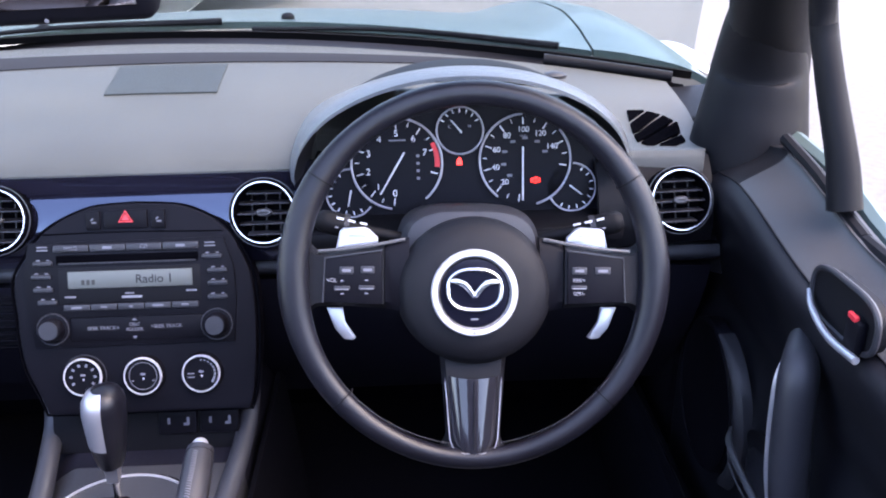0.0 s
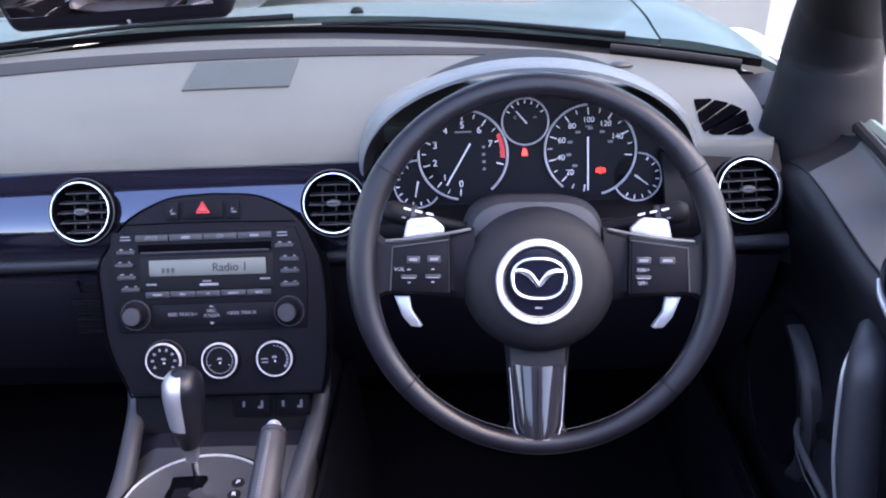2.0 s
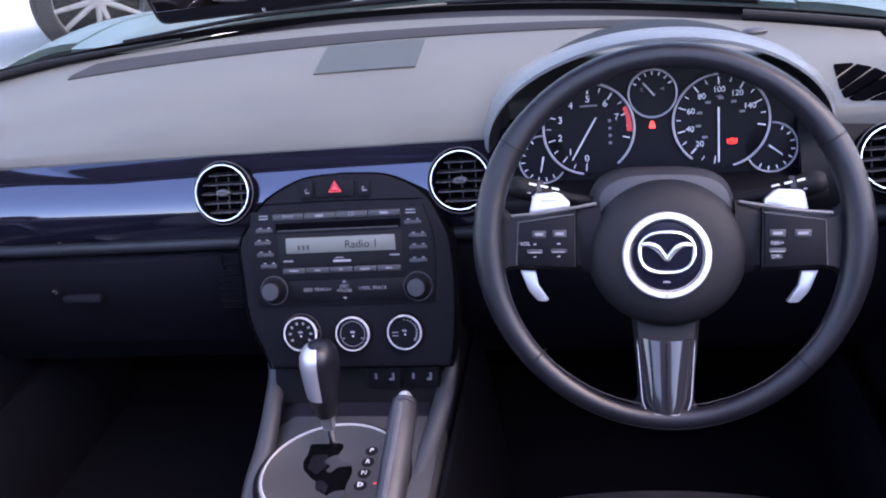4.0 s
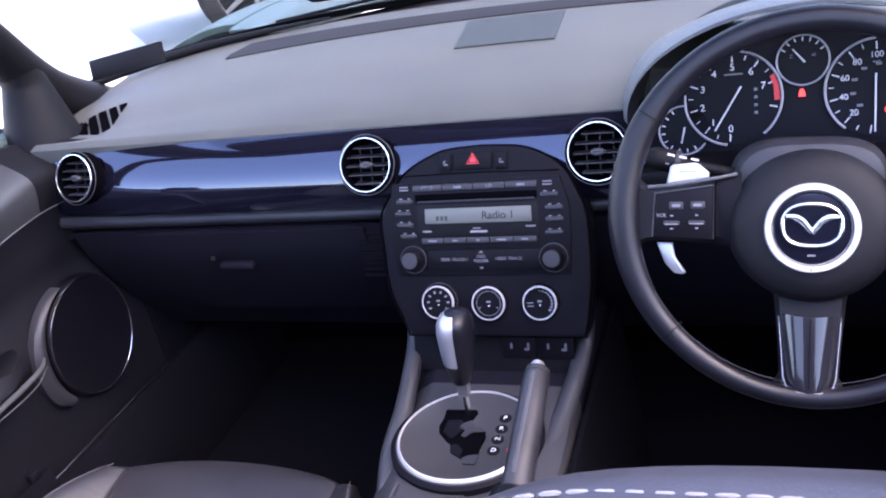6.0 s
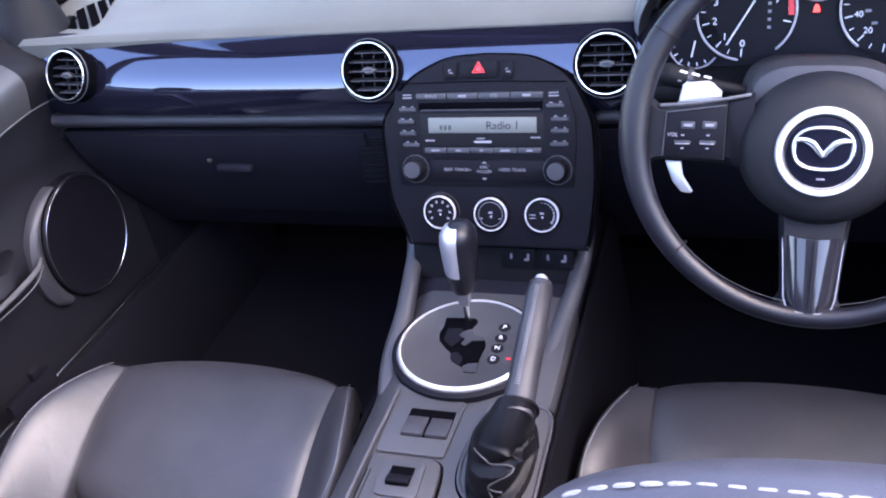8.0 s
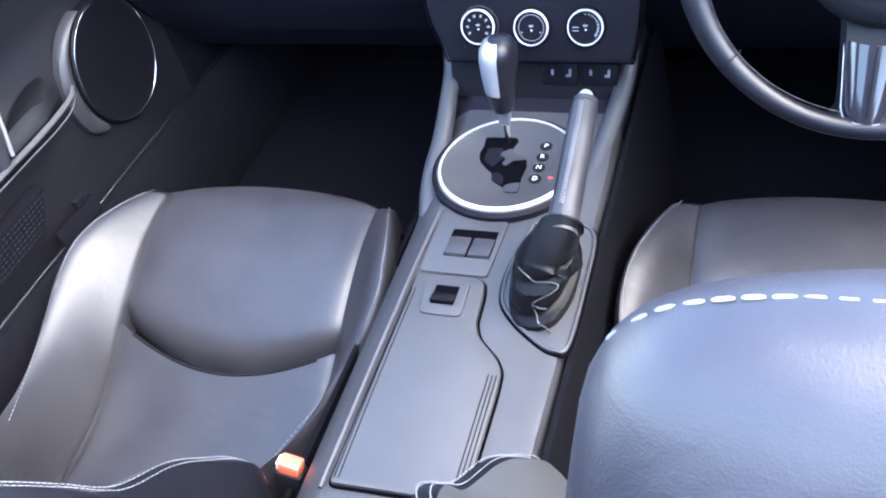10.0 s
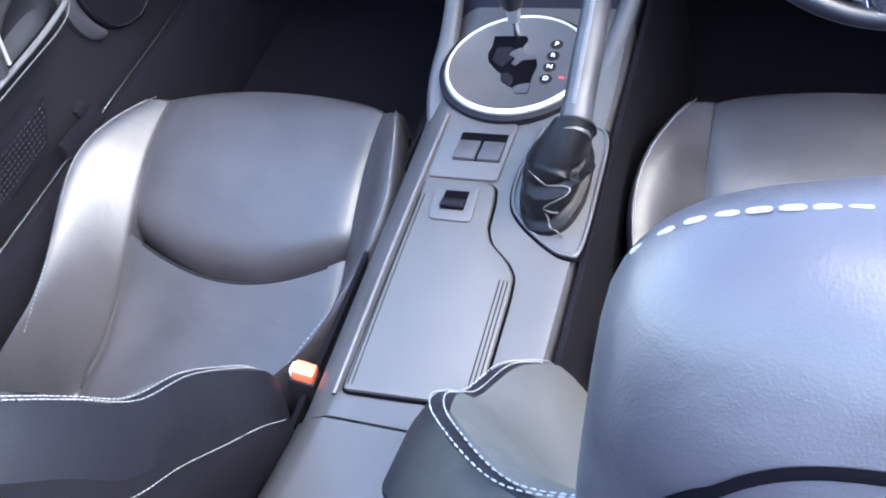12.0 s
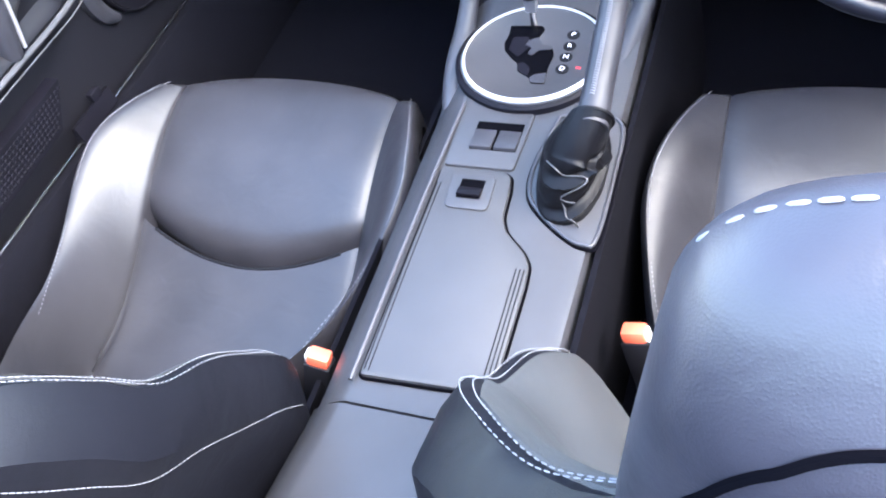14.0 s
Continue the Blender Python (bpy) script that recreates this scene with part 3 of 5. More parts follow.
# seat heater switches and pocket under the dials
pocket = part("switch_panel", rbox(0.215, 0.075, 0.006, 0.003, (0.003, -0.240, -0.030)), M_RUBBER, stack)
for x in (0.0405, 0.088):
    b = part("seat_heater_switch", rbox(0.044, 0.029, 0.006, 0.002, (x, -0.2425, -0.0245)), M_BTN, stack)
    part("mark", rbox(0.003, 0.008, 0.0005, 0, (x + 0.012, -0.2415, -0.0213)), M_PRINT, b)
    part("mark", rbox(0.006, 0.003, 0.0005, 0, (x + 0.010, -0.2455, -0.0213)), M_PRINT, b)
    part("mark", rbox(0.003, 0.007, 0.0004, 0, (x - 0.010, -0.2415, -0.0213)), M_PRINT, b)
part("lip", tube([(-0.105, -0.268, -0.034), (0.108, -0.268, -0.034)], 0.003, 8), M_PLAST2, stack)

# side grille beside the stack
gl = thing("side_grille", "small black slatted grille beside the centre stack", "grille")
part("backing", rbox(0.05, 0.008, 0.075, 0.002, (-0.172, 0.212, 0.588)), M_RUBBER, gl)
for k in range(8):
    part("slat", rbox(0.046, 0.006, 0.003, 0.001, (-0.172, 0.206, 0.556 + 0.0092 * k)), M_PLAST, gl)

# ---- steering wheel ----
WF = axes((0.3757, 0.0006, 0.7316), (1, 0, 0), (0, math.sin(radians(21)), math.cos(radians(21)))) @ pose(0, 0, 0, 0, 0, -2)
wheel = thing("steering_wheel", "black leather three-spoke steering wheel with silver trim", "steering wheel", WF)
secs = []
for i in range(96):
    a = 2 * math.pi * i / 96
    side = max(math.exp(-((a - k * math.pi) / 0.40) ** 2) for k in (0, 1, 2))
    foot = math.exp(-((a - 1.5 * math.pi) / 0.55) ** 2)
    grip = 0.0118 + 0.0030 * side - 0.0022 * foot + 0.0010 * math.exp(-((a - radians(30)) / 0.2) ** 2) + 0.0010 * math.exp(-((a - radians(150)) / 0.2) ** 2)
    R = 0.1722 - 0.0008 * side + 0.0032 * foot
    secs.append([Vector(((R + grip * math.cos(b)) * math.cos(a), (R + grip * math.cos(b)) * math.sin(a), 0.93 * grip * math.sin(b))) for b in [2 * math.pi * j / 18 for j in range(18)]])
part("rim", rings(secs, loop=True), M_LEATHER2, wheel, "stitched black leather rim")
for a in (223, 317, 148, 32):
    q = radians(a)
    c = Vector((0.1712 * math.cos(q), 0.1712 * math.sin(q), 0))
    m = axes(c, (math.cos(q), math.sin(q), 0), (0, 0, 1))
    part("rim_seam", moved(ring_body(0.0131 if a > 180 else 0.0134, 0.0010, 0.0012, 24, -0.0006), m), M_RUBBER, wheel)
for a0, a1 in ((196, 262), (278, 344)):
    pts = [(0.1608 * math.cos(radians(q)), 0.1608 * math.sin(radians(q)), 0.0042) for q in steps(a0, a1, 12)]
    row = stitches(pts, 70, 0.0005, 0.0016, wheel)
    row.data.materials[0] = M_SHROUD
    tagged(row, "row of dark grey stitches")
# airbag boss
boss = [[Vector((r * 1.02 * math.cos(t), -0.0150 + r * 0.97 * math.sin(t), z)) for t in [2 * math.pi * i / 56 for i in range(56)]]
        for r, z in ((0.062, -0.05), (0.071, -0.035), (0.0735, -0.018), (0.072, -0.006), (0.064, 0.003), (0.05, 0.008), (0.03, 0.0105), (0.01, 0.011))]
bossp = part("airbag_boss", rings(boss), M_BOSS, wheel, "round black airbag cover")
part("emblem_ring", moved(turned([(0.0410, 0.0), (0.0408, 0.0035), (0.0395, 0.0055), (0.0355, 0.0056), (0.0335, 0.0035), (0.0330, 0.0)], 64), pose(-0.001, -0.0148, 0.0085)), M_RING, bossp, "bright silver emblem ring")
part("emblem_groove", moved(ring_body(0.0340, 0.0008, 0.0006, 56), pose(-0.001, -0.0148, 0.0128)), M_RUBBER, bossp)
part("emblem_field", moved(turned([(0.0330, 0.0), (0.0315, 0.0030), (0.001, 0.0036)], 56), pose(-0.001, -0.0148, 0.0085)), M_GLOSS, bossp)
for a in (270, 205, 335):
    part("emblem_stud", moved(turned([(0.0014, 0), (0.0012, 0.0008), (0.0003, 0.001)], 12), pose(-0.001 + 0.0373 * math.cos(radians(a)), -0.0148 + 0.0373 * math.sin(radians(a)), 0.0140)), M_SATIN, bossp)
oval = []
for i in range(56):
    t = 2 * math.pi * i / 56
    oval.append(Vector((-0.001 + 0.0250 * math.copysign(abs(math.cos(t)) ** 0.8, math.cos(t)), -0.0118 + 0.0190 * math.copysign(abs(math.sin(t)) ** 0.8, math.sin(t)), 0.0132)))
part("emblem_oval", tube(oval, 0.0019, 8, loop=True), M_CHROME, bossp)
for sx in (-1, 1):
    part("emblem_wing", tube([(-0.001 + sx * 0.0235, -0.0050, 0.0132), (-0.001 + sx * 0.0165, -0.0040, 0.0136), (-0.001 + sx * 0.0085, -0.0075, 0.0138), (-0.001, -0.0185, 0.0138)], [0.0010, 0.0026, 0.0030, 0.0020], 8, flat=0.5, n=14), M_CHROME, bossp)
part("mark", rbox(0.007, 0.0016, 0.0004, 0, (-0.001, -0.0395, 0.0120)), M_PRINT, bossp)
# side spokes with switch pads
for sx in (-1, 1):
    sp = [[Vector((sx * x, y0 + (y1 - y0) * f, z)) for f, z in ((0, -0.02), (0, -0.008), (0.08, zt), (0.92, zt), (1, -0.008), (1, -0.02))] for x, y0, y1, zt in
          ((0.086, -0.0315, 0.0300, 0.000), (0.11, -0.0300, 0.0265, 0.0015), (0.135, -0.0285, 0.0225, 0.001), (0.150, -0.0300, 0.0235, 0.000), (0.163, -0.040, 0.036, -0.003))]
    spoke = part("spoke", rings(sp), M_BOSS, wheel, "dark grey side spoke")
    part("spoke_root", rings([[Vector((sx * x, y0 + (y1 - y0) * f, z)) for f, z in ((0, -0.022), (0, -0.010), (0.12, -0.004), (0.88, -0.004), (1, -0.010), (1, -0.022))] for x, y0, y1 in ((0.062, -0.038, 0.036), (0.078, -0.033, 0.033), (0.085, -0.0320, 0.0305))]), M_BTN, spoke, "black root of the spoke")
    part("spoke_edge", tube([(sx * 0.066, 0.0345, -0.006), (sx * 0.090, 0.0300, -0.003), (sx * 0.12, 0.0255, -0.002), (sx * 0.148, 0.0230, -0.003)], 0.0017, 8, n=12), M_SHROUD, spoke, "satin grey upper edge")
    pad = part("switch_pad", plate([(sx * 0.0875, -0.0270), (sx * 0.1420, -0.0245), (sx * 0.1400, 0.0165), (sx * 0.0875, 0.0235)][::sx], 0.002, 0.0008, 0.0008), M_BTN, spoke)
    part("pad_line", tube([(sx * 0.0875, 0.0245, 0.0022), (sx * 0.1410, 0.0172, 0.0022), (sx * 0.1432, -0.0250, 0.0022)], 0.0007, 6), M_WING, spoke)
    keys = ((0.1208, 0.0055, 0.0130), (0.1010, 0.0060, 0.0130), (0.1250, -0.0110, 0.0150), (0.1020, -0.0105, 0.0150)) if sx < 0 else ((0.0990, 0.0052, 0.0140), (0.1212, 0.0052, 0.0150), (0.0990, -0.0105, 0.0150))
    for bx, by, bw in keys:
        low_row = by < 0
        b = part("switch", rbox(bw, 0.0036 if low_row else 0.0070, 0.002, 0.0008, (sx * bx, by, 0.0032)), M_PLAST2, spoke, "small grey switch")
        if low_row:
            part("mark", rbox(bw * 0.85, 0.0009, 0.0004, 0, (sx * bx, by - 0.0012, 0.0043)), M_DIM, b)
            for h in (0.0068, -0.0056):
                part("mark", rbox(0.0030, 0.0011, 0.0004, 0, (sx * bx, by + h, 0.0030)), M_DIM, pad)
        else:
            part("mark", rbox(bw * 0.6, 0.0026, 0.0004, 0, (sx * bx, by, 0.0043)), M_PRINT, b)
    if sx < 0:
        lettering("VOL", 0.0052, pose(-0.1345, -0.0040, 0.0031), M_DIM, pad)
    else:
        lettering("RES/+", 0.0050, pose(0.0990, -0.0040, 0.0031), M_DIM, pad)
        lettering("SET/-", 0.0050, pose(0.0990, -0.0168, 0.0031), M_DIM, pad)
    up_pts = [(0.1340, 0.0225), (0.1328, 0.0270), (0.1298, 0.0415), (0.1265, 0.0437), (0.1060, 0.0452), (0.1010, 0.0430), (0.0925, 0.0350), (0.0925, 0.0265)]
    part("shift_paddle", plate([(sx * a, b) for a, b in up_pts][::sx], 0.007, 0.0022, -0.037), M_SILVER, wheel, "bright silver shift paddle")
    part("mark", rbox(0.017, 0.0022, 0.0003, 0, (sx * 0.1125, 0.0365, -0.0298)), M_SATIN, wheel)
    lo_pts = [(0.1425, -0.0340), (0.1270, -0.0340), (0.1245, -0.0480), (0.1140, -0.0635), (0.1170, -0.0655), (0.1255, -0.0645), (0.1345, -0.0545)]
    part("lower_paddle", plate([(sx * a, b) for a, b in lo_pts][::-sx], 0.006, 0.0018, -0.035), M_SILVER, wheel, "bright silver lower shift paddle")
# bottom spoke
def bottom(k, zt):
    return [[Vector((sx_ * k, y, z)) for sx_, z in ((-w, zt - 0.026), (-w, zt - 0.016 + 0.12 * (-0.10 - y)), (-w * 0.85, zt - 0.009 + 0.12 * (-0.10 - y)), (w * 0.85, zt - 0.009 + 0.12 * (-0.10 - y)), (w, zt - 0.016 + 0.12 * (-0.10 - y)), (w, zt - 0.026))] for y, w in ((-0.070, 0.0345), (-0.085, 0.0318), (-0.105, 0.0300), (-0.135, 0.0275), (-0.158, 0.0262), (-0.170, 0.032), (-0.176, 0.044))]
low = part("bottom_spoke", rings(bottom(1.0, -0.002)), M_BOSS, wheel)
trim = [(-0.0272, -0.0960), (-0.014, -0.0985), (0.0, -0.0992), (0.014, -0.0985), (0.0272, -0.0960), (0.0245, -0.130), (0.0225, -0.156), (0.0190, -0.1655), (0.009, -0.1680), (-0.009, -0.1680), (-0.0190, -0.1655), (-0.0225, -0.156), (-0.0245, -0.130)]


def trim_pt(u, v):
    """The convex face of the bottom spoke, with rounded lower corners."""
    y = -0.0968 - 0.0024 * (1 - u * u) * (1 - v) - 0.0702 * v - 0.002 * (1 - u * u) * v ** 6
    w = 0.0272 - 0.0060 * v - 0.0035 * max(0, (v - 0.86) / 0.14) ** 2
    return Vector((w * u, y, -0.0030 + 0.0105 * v - 0.0110 * abs(u) ** 2.6))


part("spoke_trim", sheet(trim_pt, steps(-1, 1, 20), steps(0, 1, 20), 0.004, (0, 0, -1)), M_GRAPHITE, low, "gloss graphite trim")
part("trim_edge", tube([(x * 1.02, -0.13 + (y + 0.13) * 1.02, -0.0055 - 0.0095 * (abs(x) / 0.027) ** 2.6 + 0.0125 * (-0.0968 - y) / 0.0702) for x, y in trim[4:] + trim[:1]], 0.0006, 6), M_SATIN, low, "thin bright edge")
part("spoke_groove", tube([(0, -0.101, -0.0022), (0, -0.130, 0.0030), (0, -0.164, 0.0088)], 0.0006, 6), M_RUBBER, low)
# column shroud and stalks
shroud = thing("column_shroud", "black plastic steering column shroud with stalks", "column shroud", WF)
sh = [[Vector((0.076 * w * math.copysign(abs(math.cos(t)) ** 0.6, math.cos(t)), 0.020 + h * math.copysign(abs(math.sin(t)) ** 0.7, math.sin(t)), z)) for t in [2 * math.pi * i / 40 for i in range(40)]] for w, h, z in ((0.7, 0.028, -0.050), (0.86, 0.040, -0.054), (0.92, 0.046, -0.066), (1.0, 0.048, -0.12), (1.0, 0.048, -0.22))]
part("shell", rings(sh), M_PLAST2, shroud)
for sx in (-1, 1):
    st = part("stalk", tube([(sx * 0.06, 0.030, -0.085), (sx * 0.10, 0.038, -0.075), (sx * 0.135, 0.046, -0.068)], [0.006, 0.0065, 0.0085], 14, n=10), M_RUBBER, shroud, "black control stalk")
    part("stalk_grip", tube([(sx * 0.128, 0.045, -0.069), (sx * 0.148, 0.050, -0.064), (sx * 0.156, 0.052, -0.062)], [0.0115, 0.0115, 0.007], 16, n=6), M_RUBBER, st)
    part("stalk_collar", tube([(sx * 0.124, 0.0442, -0.0695), (sx * 0.129, 0.0452, -0.0688)], 0.0123, 16), M_PLAST2, st)
    for k in range(3):
        part("mark", moved(rbox(0.0075, 0.0022, 0.0006, 0), pose(sx * (0.108 + 0.0115 * k), 0.0475 + 0.0026 * k, -0.0600 + 0.0022 * k, 0, 0, sx * 14)), M_WHITE, st)
        part("mark", moved(rbox(0.0050, 0.0016, 0.0006, 0), pose(sx * (0.126 + 0.0095 * k), 0.0425 + 0.0016 * k, -0.0566 + 0.0008 * k, 0, 0, sx * 14)), M_DIM, st)

# ---- instruments ----
GF = axes((0.3765, 0.235, 0.774), (1, 0, 0), (0, 0.26, 0.966))
clus = thing("instrument_cluster", "black instrument cluster with five ringed dials", "instrument cluster", GF)
part("backing", plate([(0.192 * math.cos(t) * 1.0, -0.062 + 0.125 * max(-0.2, math.sin(t))) for t in [2 * math.pi * i / 48 for i in range(48)]], 0.006, z=-0.012), M_GAUGE, clus)


def dial(x, y, r, a0, a1, n, labels, needle, arc, sub=2, num=0.011):
    d = part("dial_face", moved(turned([(r, -0.006), (r, -0.002), (0.001, -0.002)], 56), pose(x, y, 0)), M_GAUGE, clus, "black dial face")
    for b0, b1 in arc:
        pts = circle(r, 48, 0.001, (x, y), radians(b0), radians(b1), False)
        part("dial_ring", tube(pts, 0.0014 if r > 0.04 else 0.0011, 8), M_DIALRING, d, "silver dial ring")
    for k in range(n * sub + 1):
        a = radians(a0 + (a1 - a0) * k / (n * sub))
        big = k % sub == 0
        ln = r * (0.16 if big else 0.10)
        rr = r * 0.93 - ln / 2
        part("tick", moved(rbox(ln, 0.0013 if big else 0.0009, 0.0004, 0), pose(x + rr * math.cos(a), y + rr * math.sin(a), -0.0014, 0, 0, math.degrees(a))), M_WHITE, d, smooth=False)
    for k, s in enumerate(labels):
        if s:
            a = radians(a0 + (a1 - a0) * k / (len(labels) - 1))
            lettering(s, num, pose(x + r * 0.66 * math.cos(a), y + r * 0.66 * math.sin(a), -0.0016), M_WHITE, d, depth=0.0002)
    na, nl = radians(needle[0]), needle[1]
    if r < 0.04:
        part("needle", tube([(x - 0.12 * r * math.cos(na), y - 0.12 * r * math.sin(na), 0.0005), (x + nl * r * math.cos(na), y + nl * r * math.sin(na), 0.0005)], [0.0011, 0.0006], 6), M_WHITE, d, "thin white needle")
    return d


tach = dial(-0.0733, -0.0081, 0.0528, 265, -15, 8, ["0", "1", "2", "3", "4", "5", "6", "7", ""], (238, 0.85), ((80, -52), (172, 262)))
temp = dial(0.0011, 0.0285, 0.0272, 150, 30, 6, [], (130, 0.6), ((0, 360),), 1)
speedo = dial(0.0768, -0.0075, 0.0534, 261, -9, 8, ["", "20", "40", "60", "80", "100", "120", "140", ""], (270, 0.9), ((93, 232), (40, -76)), 2, 0.0092)
dial(-0.1285, -0.0408, 0.0283, 120, 300, 8, [], (258, 0.55), ((85, 325),), 1)
dial(0.1319, -0.0410, 0.0282, 60, -120, 8, [], (-38, 0.55), ((88, -155),), 1)
lettering("C", 0.0055, pose(-0.0105, 0.0330, -0.0016), M_DIM, temp)
lettering("H", 0.0055, pose(0.0125, 0.0330, -0.0016), M_DIM, temp)
lettering("mph", 0.0042, pose(0.0752, 0.0205, -0.0014), M_DIM, speedo)
# needles that rise across the faces
part("needle", tube([(-0.0937, -0.0435, 0.001), (-0.0643, 0.0050, 0.001)], [0.0009, 0.0011], 6), M_WHITE, tach)
part("needle", tube([(0.0736, -0.0550, 0.001), (0.0743, 0.0080, 0.001)], [0.0009, 0.0011], 6), M_WHITE, speedo)
part("redline", plate([(-0.0733 + r * math.cos(radians(a)), -0.0081 + r * math.sin(radians(a))) for r, a in ((0.0505, 29), (0.0505, 16), (0.0505, 4), (0.0505, -6), (0.0445, -6), (0.0445, 4), (0.0450, 16), (0.0455, 29))], 0.0004, z=-0.0012), M_RED, tach, smooth=False)
part("warning_lamp", plate([(-0.0036, -0.0115), (0.0036, -0.0115), (0.0026, -0.0055), (0.0009, -0.0030), (-0.0009, -0.0030), (-0.0026, -0.0055)], 0.0005, z=-0.004), M_WARN, clus, "lit red warning lamp", smooth=False)
part("warning_lamp", joined(moved(ring_body(0.0032, 0.0010, 0.0005, 20), pose(0.0890, -0.0318, -0.0012)), rbox(0.0012, 0.0034, 0.0005, 0, (0.0890, -0.0318, -0.0010)), rbox(0.0010, 0.0056, 0.0005, 0, (0.0841, -0.0318, -0.0010)), rbox(0.0010, 0.0056, 0.0005, 0, (0.0939, -0.0318, -0.0010))), M_WARN, speedo, "lit red warning lamp", smooth=False)
for k in range(4):
    part("mark", rbox(0.0036, 0.0032, 0.0004, 0, (-0.0486, 0.0005 - 0.0087 * k, -0.0014)), M_PRINT, tach)
for k in range(7):
    a = radians(225 - 34 * k)
    part("mark", moved(rbox(0.006, 0.003, 0.0003, 0), pose(0.0768 + 0.0255 * math.cos(a), -0.0075 + 0.0255 * math.sin(a), -0.0014)), M_PRINT, speedo)
part("mark", rbox(0.020, 0.0018, 0.0004, 0, (-0.0722, 0.0190, -0.0014)), M_PRINT, tach)

# binnacle hood over the cluster
def hood_pt(u, v):
    """u along the arch, v from the open edge forward to the pad."""
    a = math.pi * (1 - u)
    c = 0.3765
    y = 0.135 + 0.27 * v + 0.05 * (1 - math.sin(a)) * (1 - v)
    lip = max(0, 1 - v / 0.16)
    w = 0.194 + 0.008 * v - 0.007 * lip ** 2
    ztop = 0.901 - 0.058 * v - 0.010 * lip ** 2 - 0.02 * v ** 3
    zb = 0.765
    x = c + w * math.cos(a)
    z = zb + (ztop - zb) * math.sin(a)
    return Vector((x, y, max(z, zpad(x, min(y, 0.5)) - 0.008 if v > 0.02 else z)))


binn = thing("instrument_binnacle", "soft grey arched binnacle hood over the instruments", "binnacle")
part("hood", sheet(hood_pt, steps(0, 1, 48), [0, 0.015, 0.03, 0.05, 0.08, 0.11, 0.16, 0.25, 0.35, 0.5, 0.65, 0.8, 0.9, 1.0], 0.004, (0, 0.0, -1)), M_HOOD_LIT, binn)


def inner_pt(u, v):
    p = hood_pt(u, 0.0)
    q = Vector((0.3765 + (p.x - 0.3765) * 0.93, 0.25, 0.745 + (p.z - 0.745) * 0.93))
    p.z -= 0.004
    return p.lerp(q, v)


part("shroud", sheet(inner_pt, steps(0, 1, 40), steps(0, 1, 4), 0.003, (0, 0.2, 1)), M_RUBBER, binn, "matt black inner shroud")
part("lower_shroud", rbox(0.37, 0.07, 0.02, 0.006, (0.3765, 0.205, 0.697)), M_RUBBER, binn)
# light sensor on the pad
sn = part("light_sensor", moved(turned([(0.017, -0.002), (0.017, 0.002), (0.012, 0.005), (0.001, 0.006)], 28, 1.0, 0.7), pose(0.527, 0.480, zpad(0.527, 0.480))), M_PLAST2)
tagged(sn, "small oval grey light sensor on the dashboard", "sensor")

# ---- tunnel console ----
def rounded(pts, r, n=4):
    """An outline with its corners rounded."""
    P = [Vector((p[0], p[1], 0)) for p in pts]
    out = []
    for i, p in enumerate(P):
        q0, q1 = P[i - 1] - p, P[(i + 1) % len(P)] - p
        k = min(r, q0.length * 0.45, q1.length * 0.45)
        s, e = p + q0.normalized() * k, p + q1.normalized() * k
        for f in steps(0, 1, n):
            c = s.lerp(p, f).lerp(p.lerp(e, f), f)
            out.append((c.x, c.y))
    return out


def smooth_step(a, b, x):
    t = min(1, max(0, (x - a) / (b - a)))
    return t * t * (3 - 2 * t)


cons = thing("centre_console", "black plastic centre console with a leather armrest lid", "console")


def cons_sec(y, zt, wl, wr, wb):
    pts = [(-wb, 0.15), (-wb + 0.012, zt - 0.12), (-wl - 0.044, zt - 0.046), (-wl - 0.038, zt - 0.028), (-wl - 0.020, zt - 0.011), (-wl - 0.006, zt - 0.002), (-wl, zt)]
    pts += [(wr - 0.008, zt), (wr - 0.002, zt - 0.002), (wr, zt - 0.008), (wr + 0.004, zt - 0.05), (wr + 0.010, zt - 0.12), (wb, 0.15)]
    return [Vector((x, y, z)) for x, z in pts]


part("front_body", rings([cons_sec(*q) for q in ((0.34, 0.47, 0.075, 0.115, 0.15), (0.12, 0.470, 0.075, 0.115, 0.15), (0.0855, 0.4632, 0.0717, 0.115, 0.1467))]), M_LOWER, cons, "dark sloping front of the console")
part("body", rings([cons_sec(*q) for q in ((0.085, 0.463, 0.0715, 0.115, 0.1465), (0.07, 0.459, 0.070, 0.115, 0.145), (0.0, 0.453, 0.066, 0.118, 0.14), (-0.1, 0.449, 0.061, 0.118, 0.135), (-0.3, 0.448, 0.059, 0.118, 0.135), (-0.46, 0.448, 0.057, 0.117, 0.135), (-0.475, 0.449, 0.057, 0.117, 0.135))]), M_CONSOLE, cons, "moulded dark grey console body")
part("rear_deck", rings([cons_sec(*q) for q in ((-0.478, 0.450, 0.060, 0.115, 0.135), (-0.50, 0.453, 0.060, 0.115, 0.135), (-0.62, 0.462, 0.07, 0.12, 0.14), (-0.93, 0.50, 0.1, 0.14, 0.18))]), M_CONSOLE, cons, "smooth grey rear deck of the tunnel")
for sx in (-1, 1):
    part("wing", tube([(0.006 + sx * 0.124, 0.165, 0.59), (0.006 + sx * 0.119, 0.153, 0.535), (0.005 + sx * 0.114, 0.138, 0.495), (0.004 + sx * 0.109, 0.095, 0.472), (0.002 + sx * 0.102, 0.04, 0.452), (sx * 0.094, -0.03, 0.436), (sx * 0.080, -0.10, 0.412)], [0.006, 0.0095, 0.0115, 0.0120, 0.013, 0.015, 0.014], 12, flat=0.8, n=48), M_WING, cons, "satin dark grey side rail")
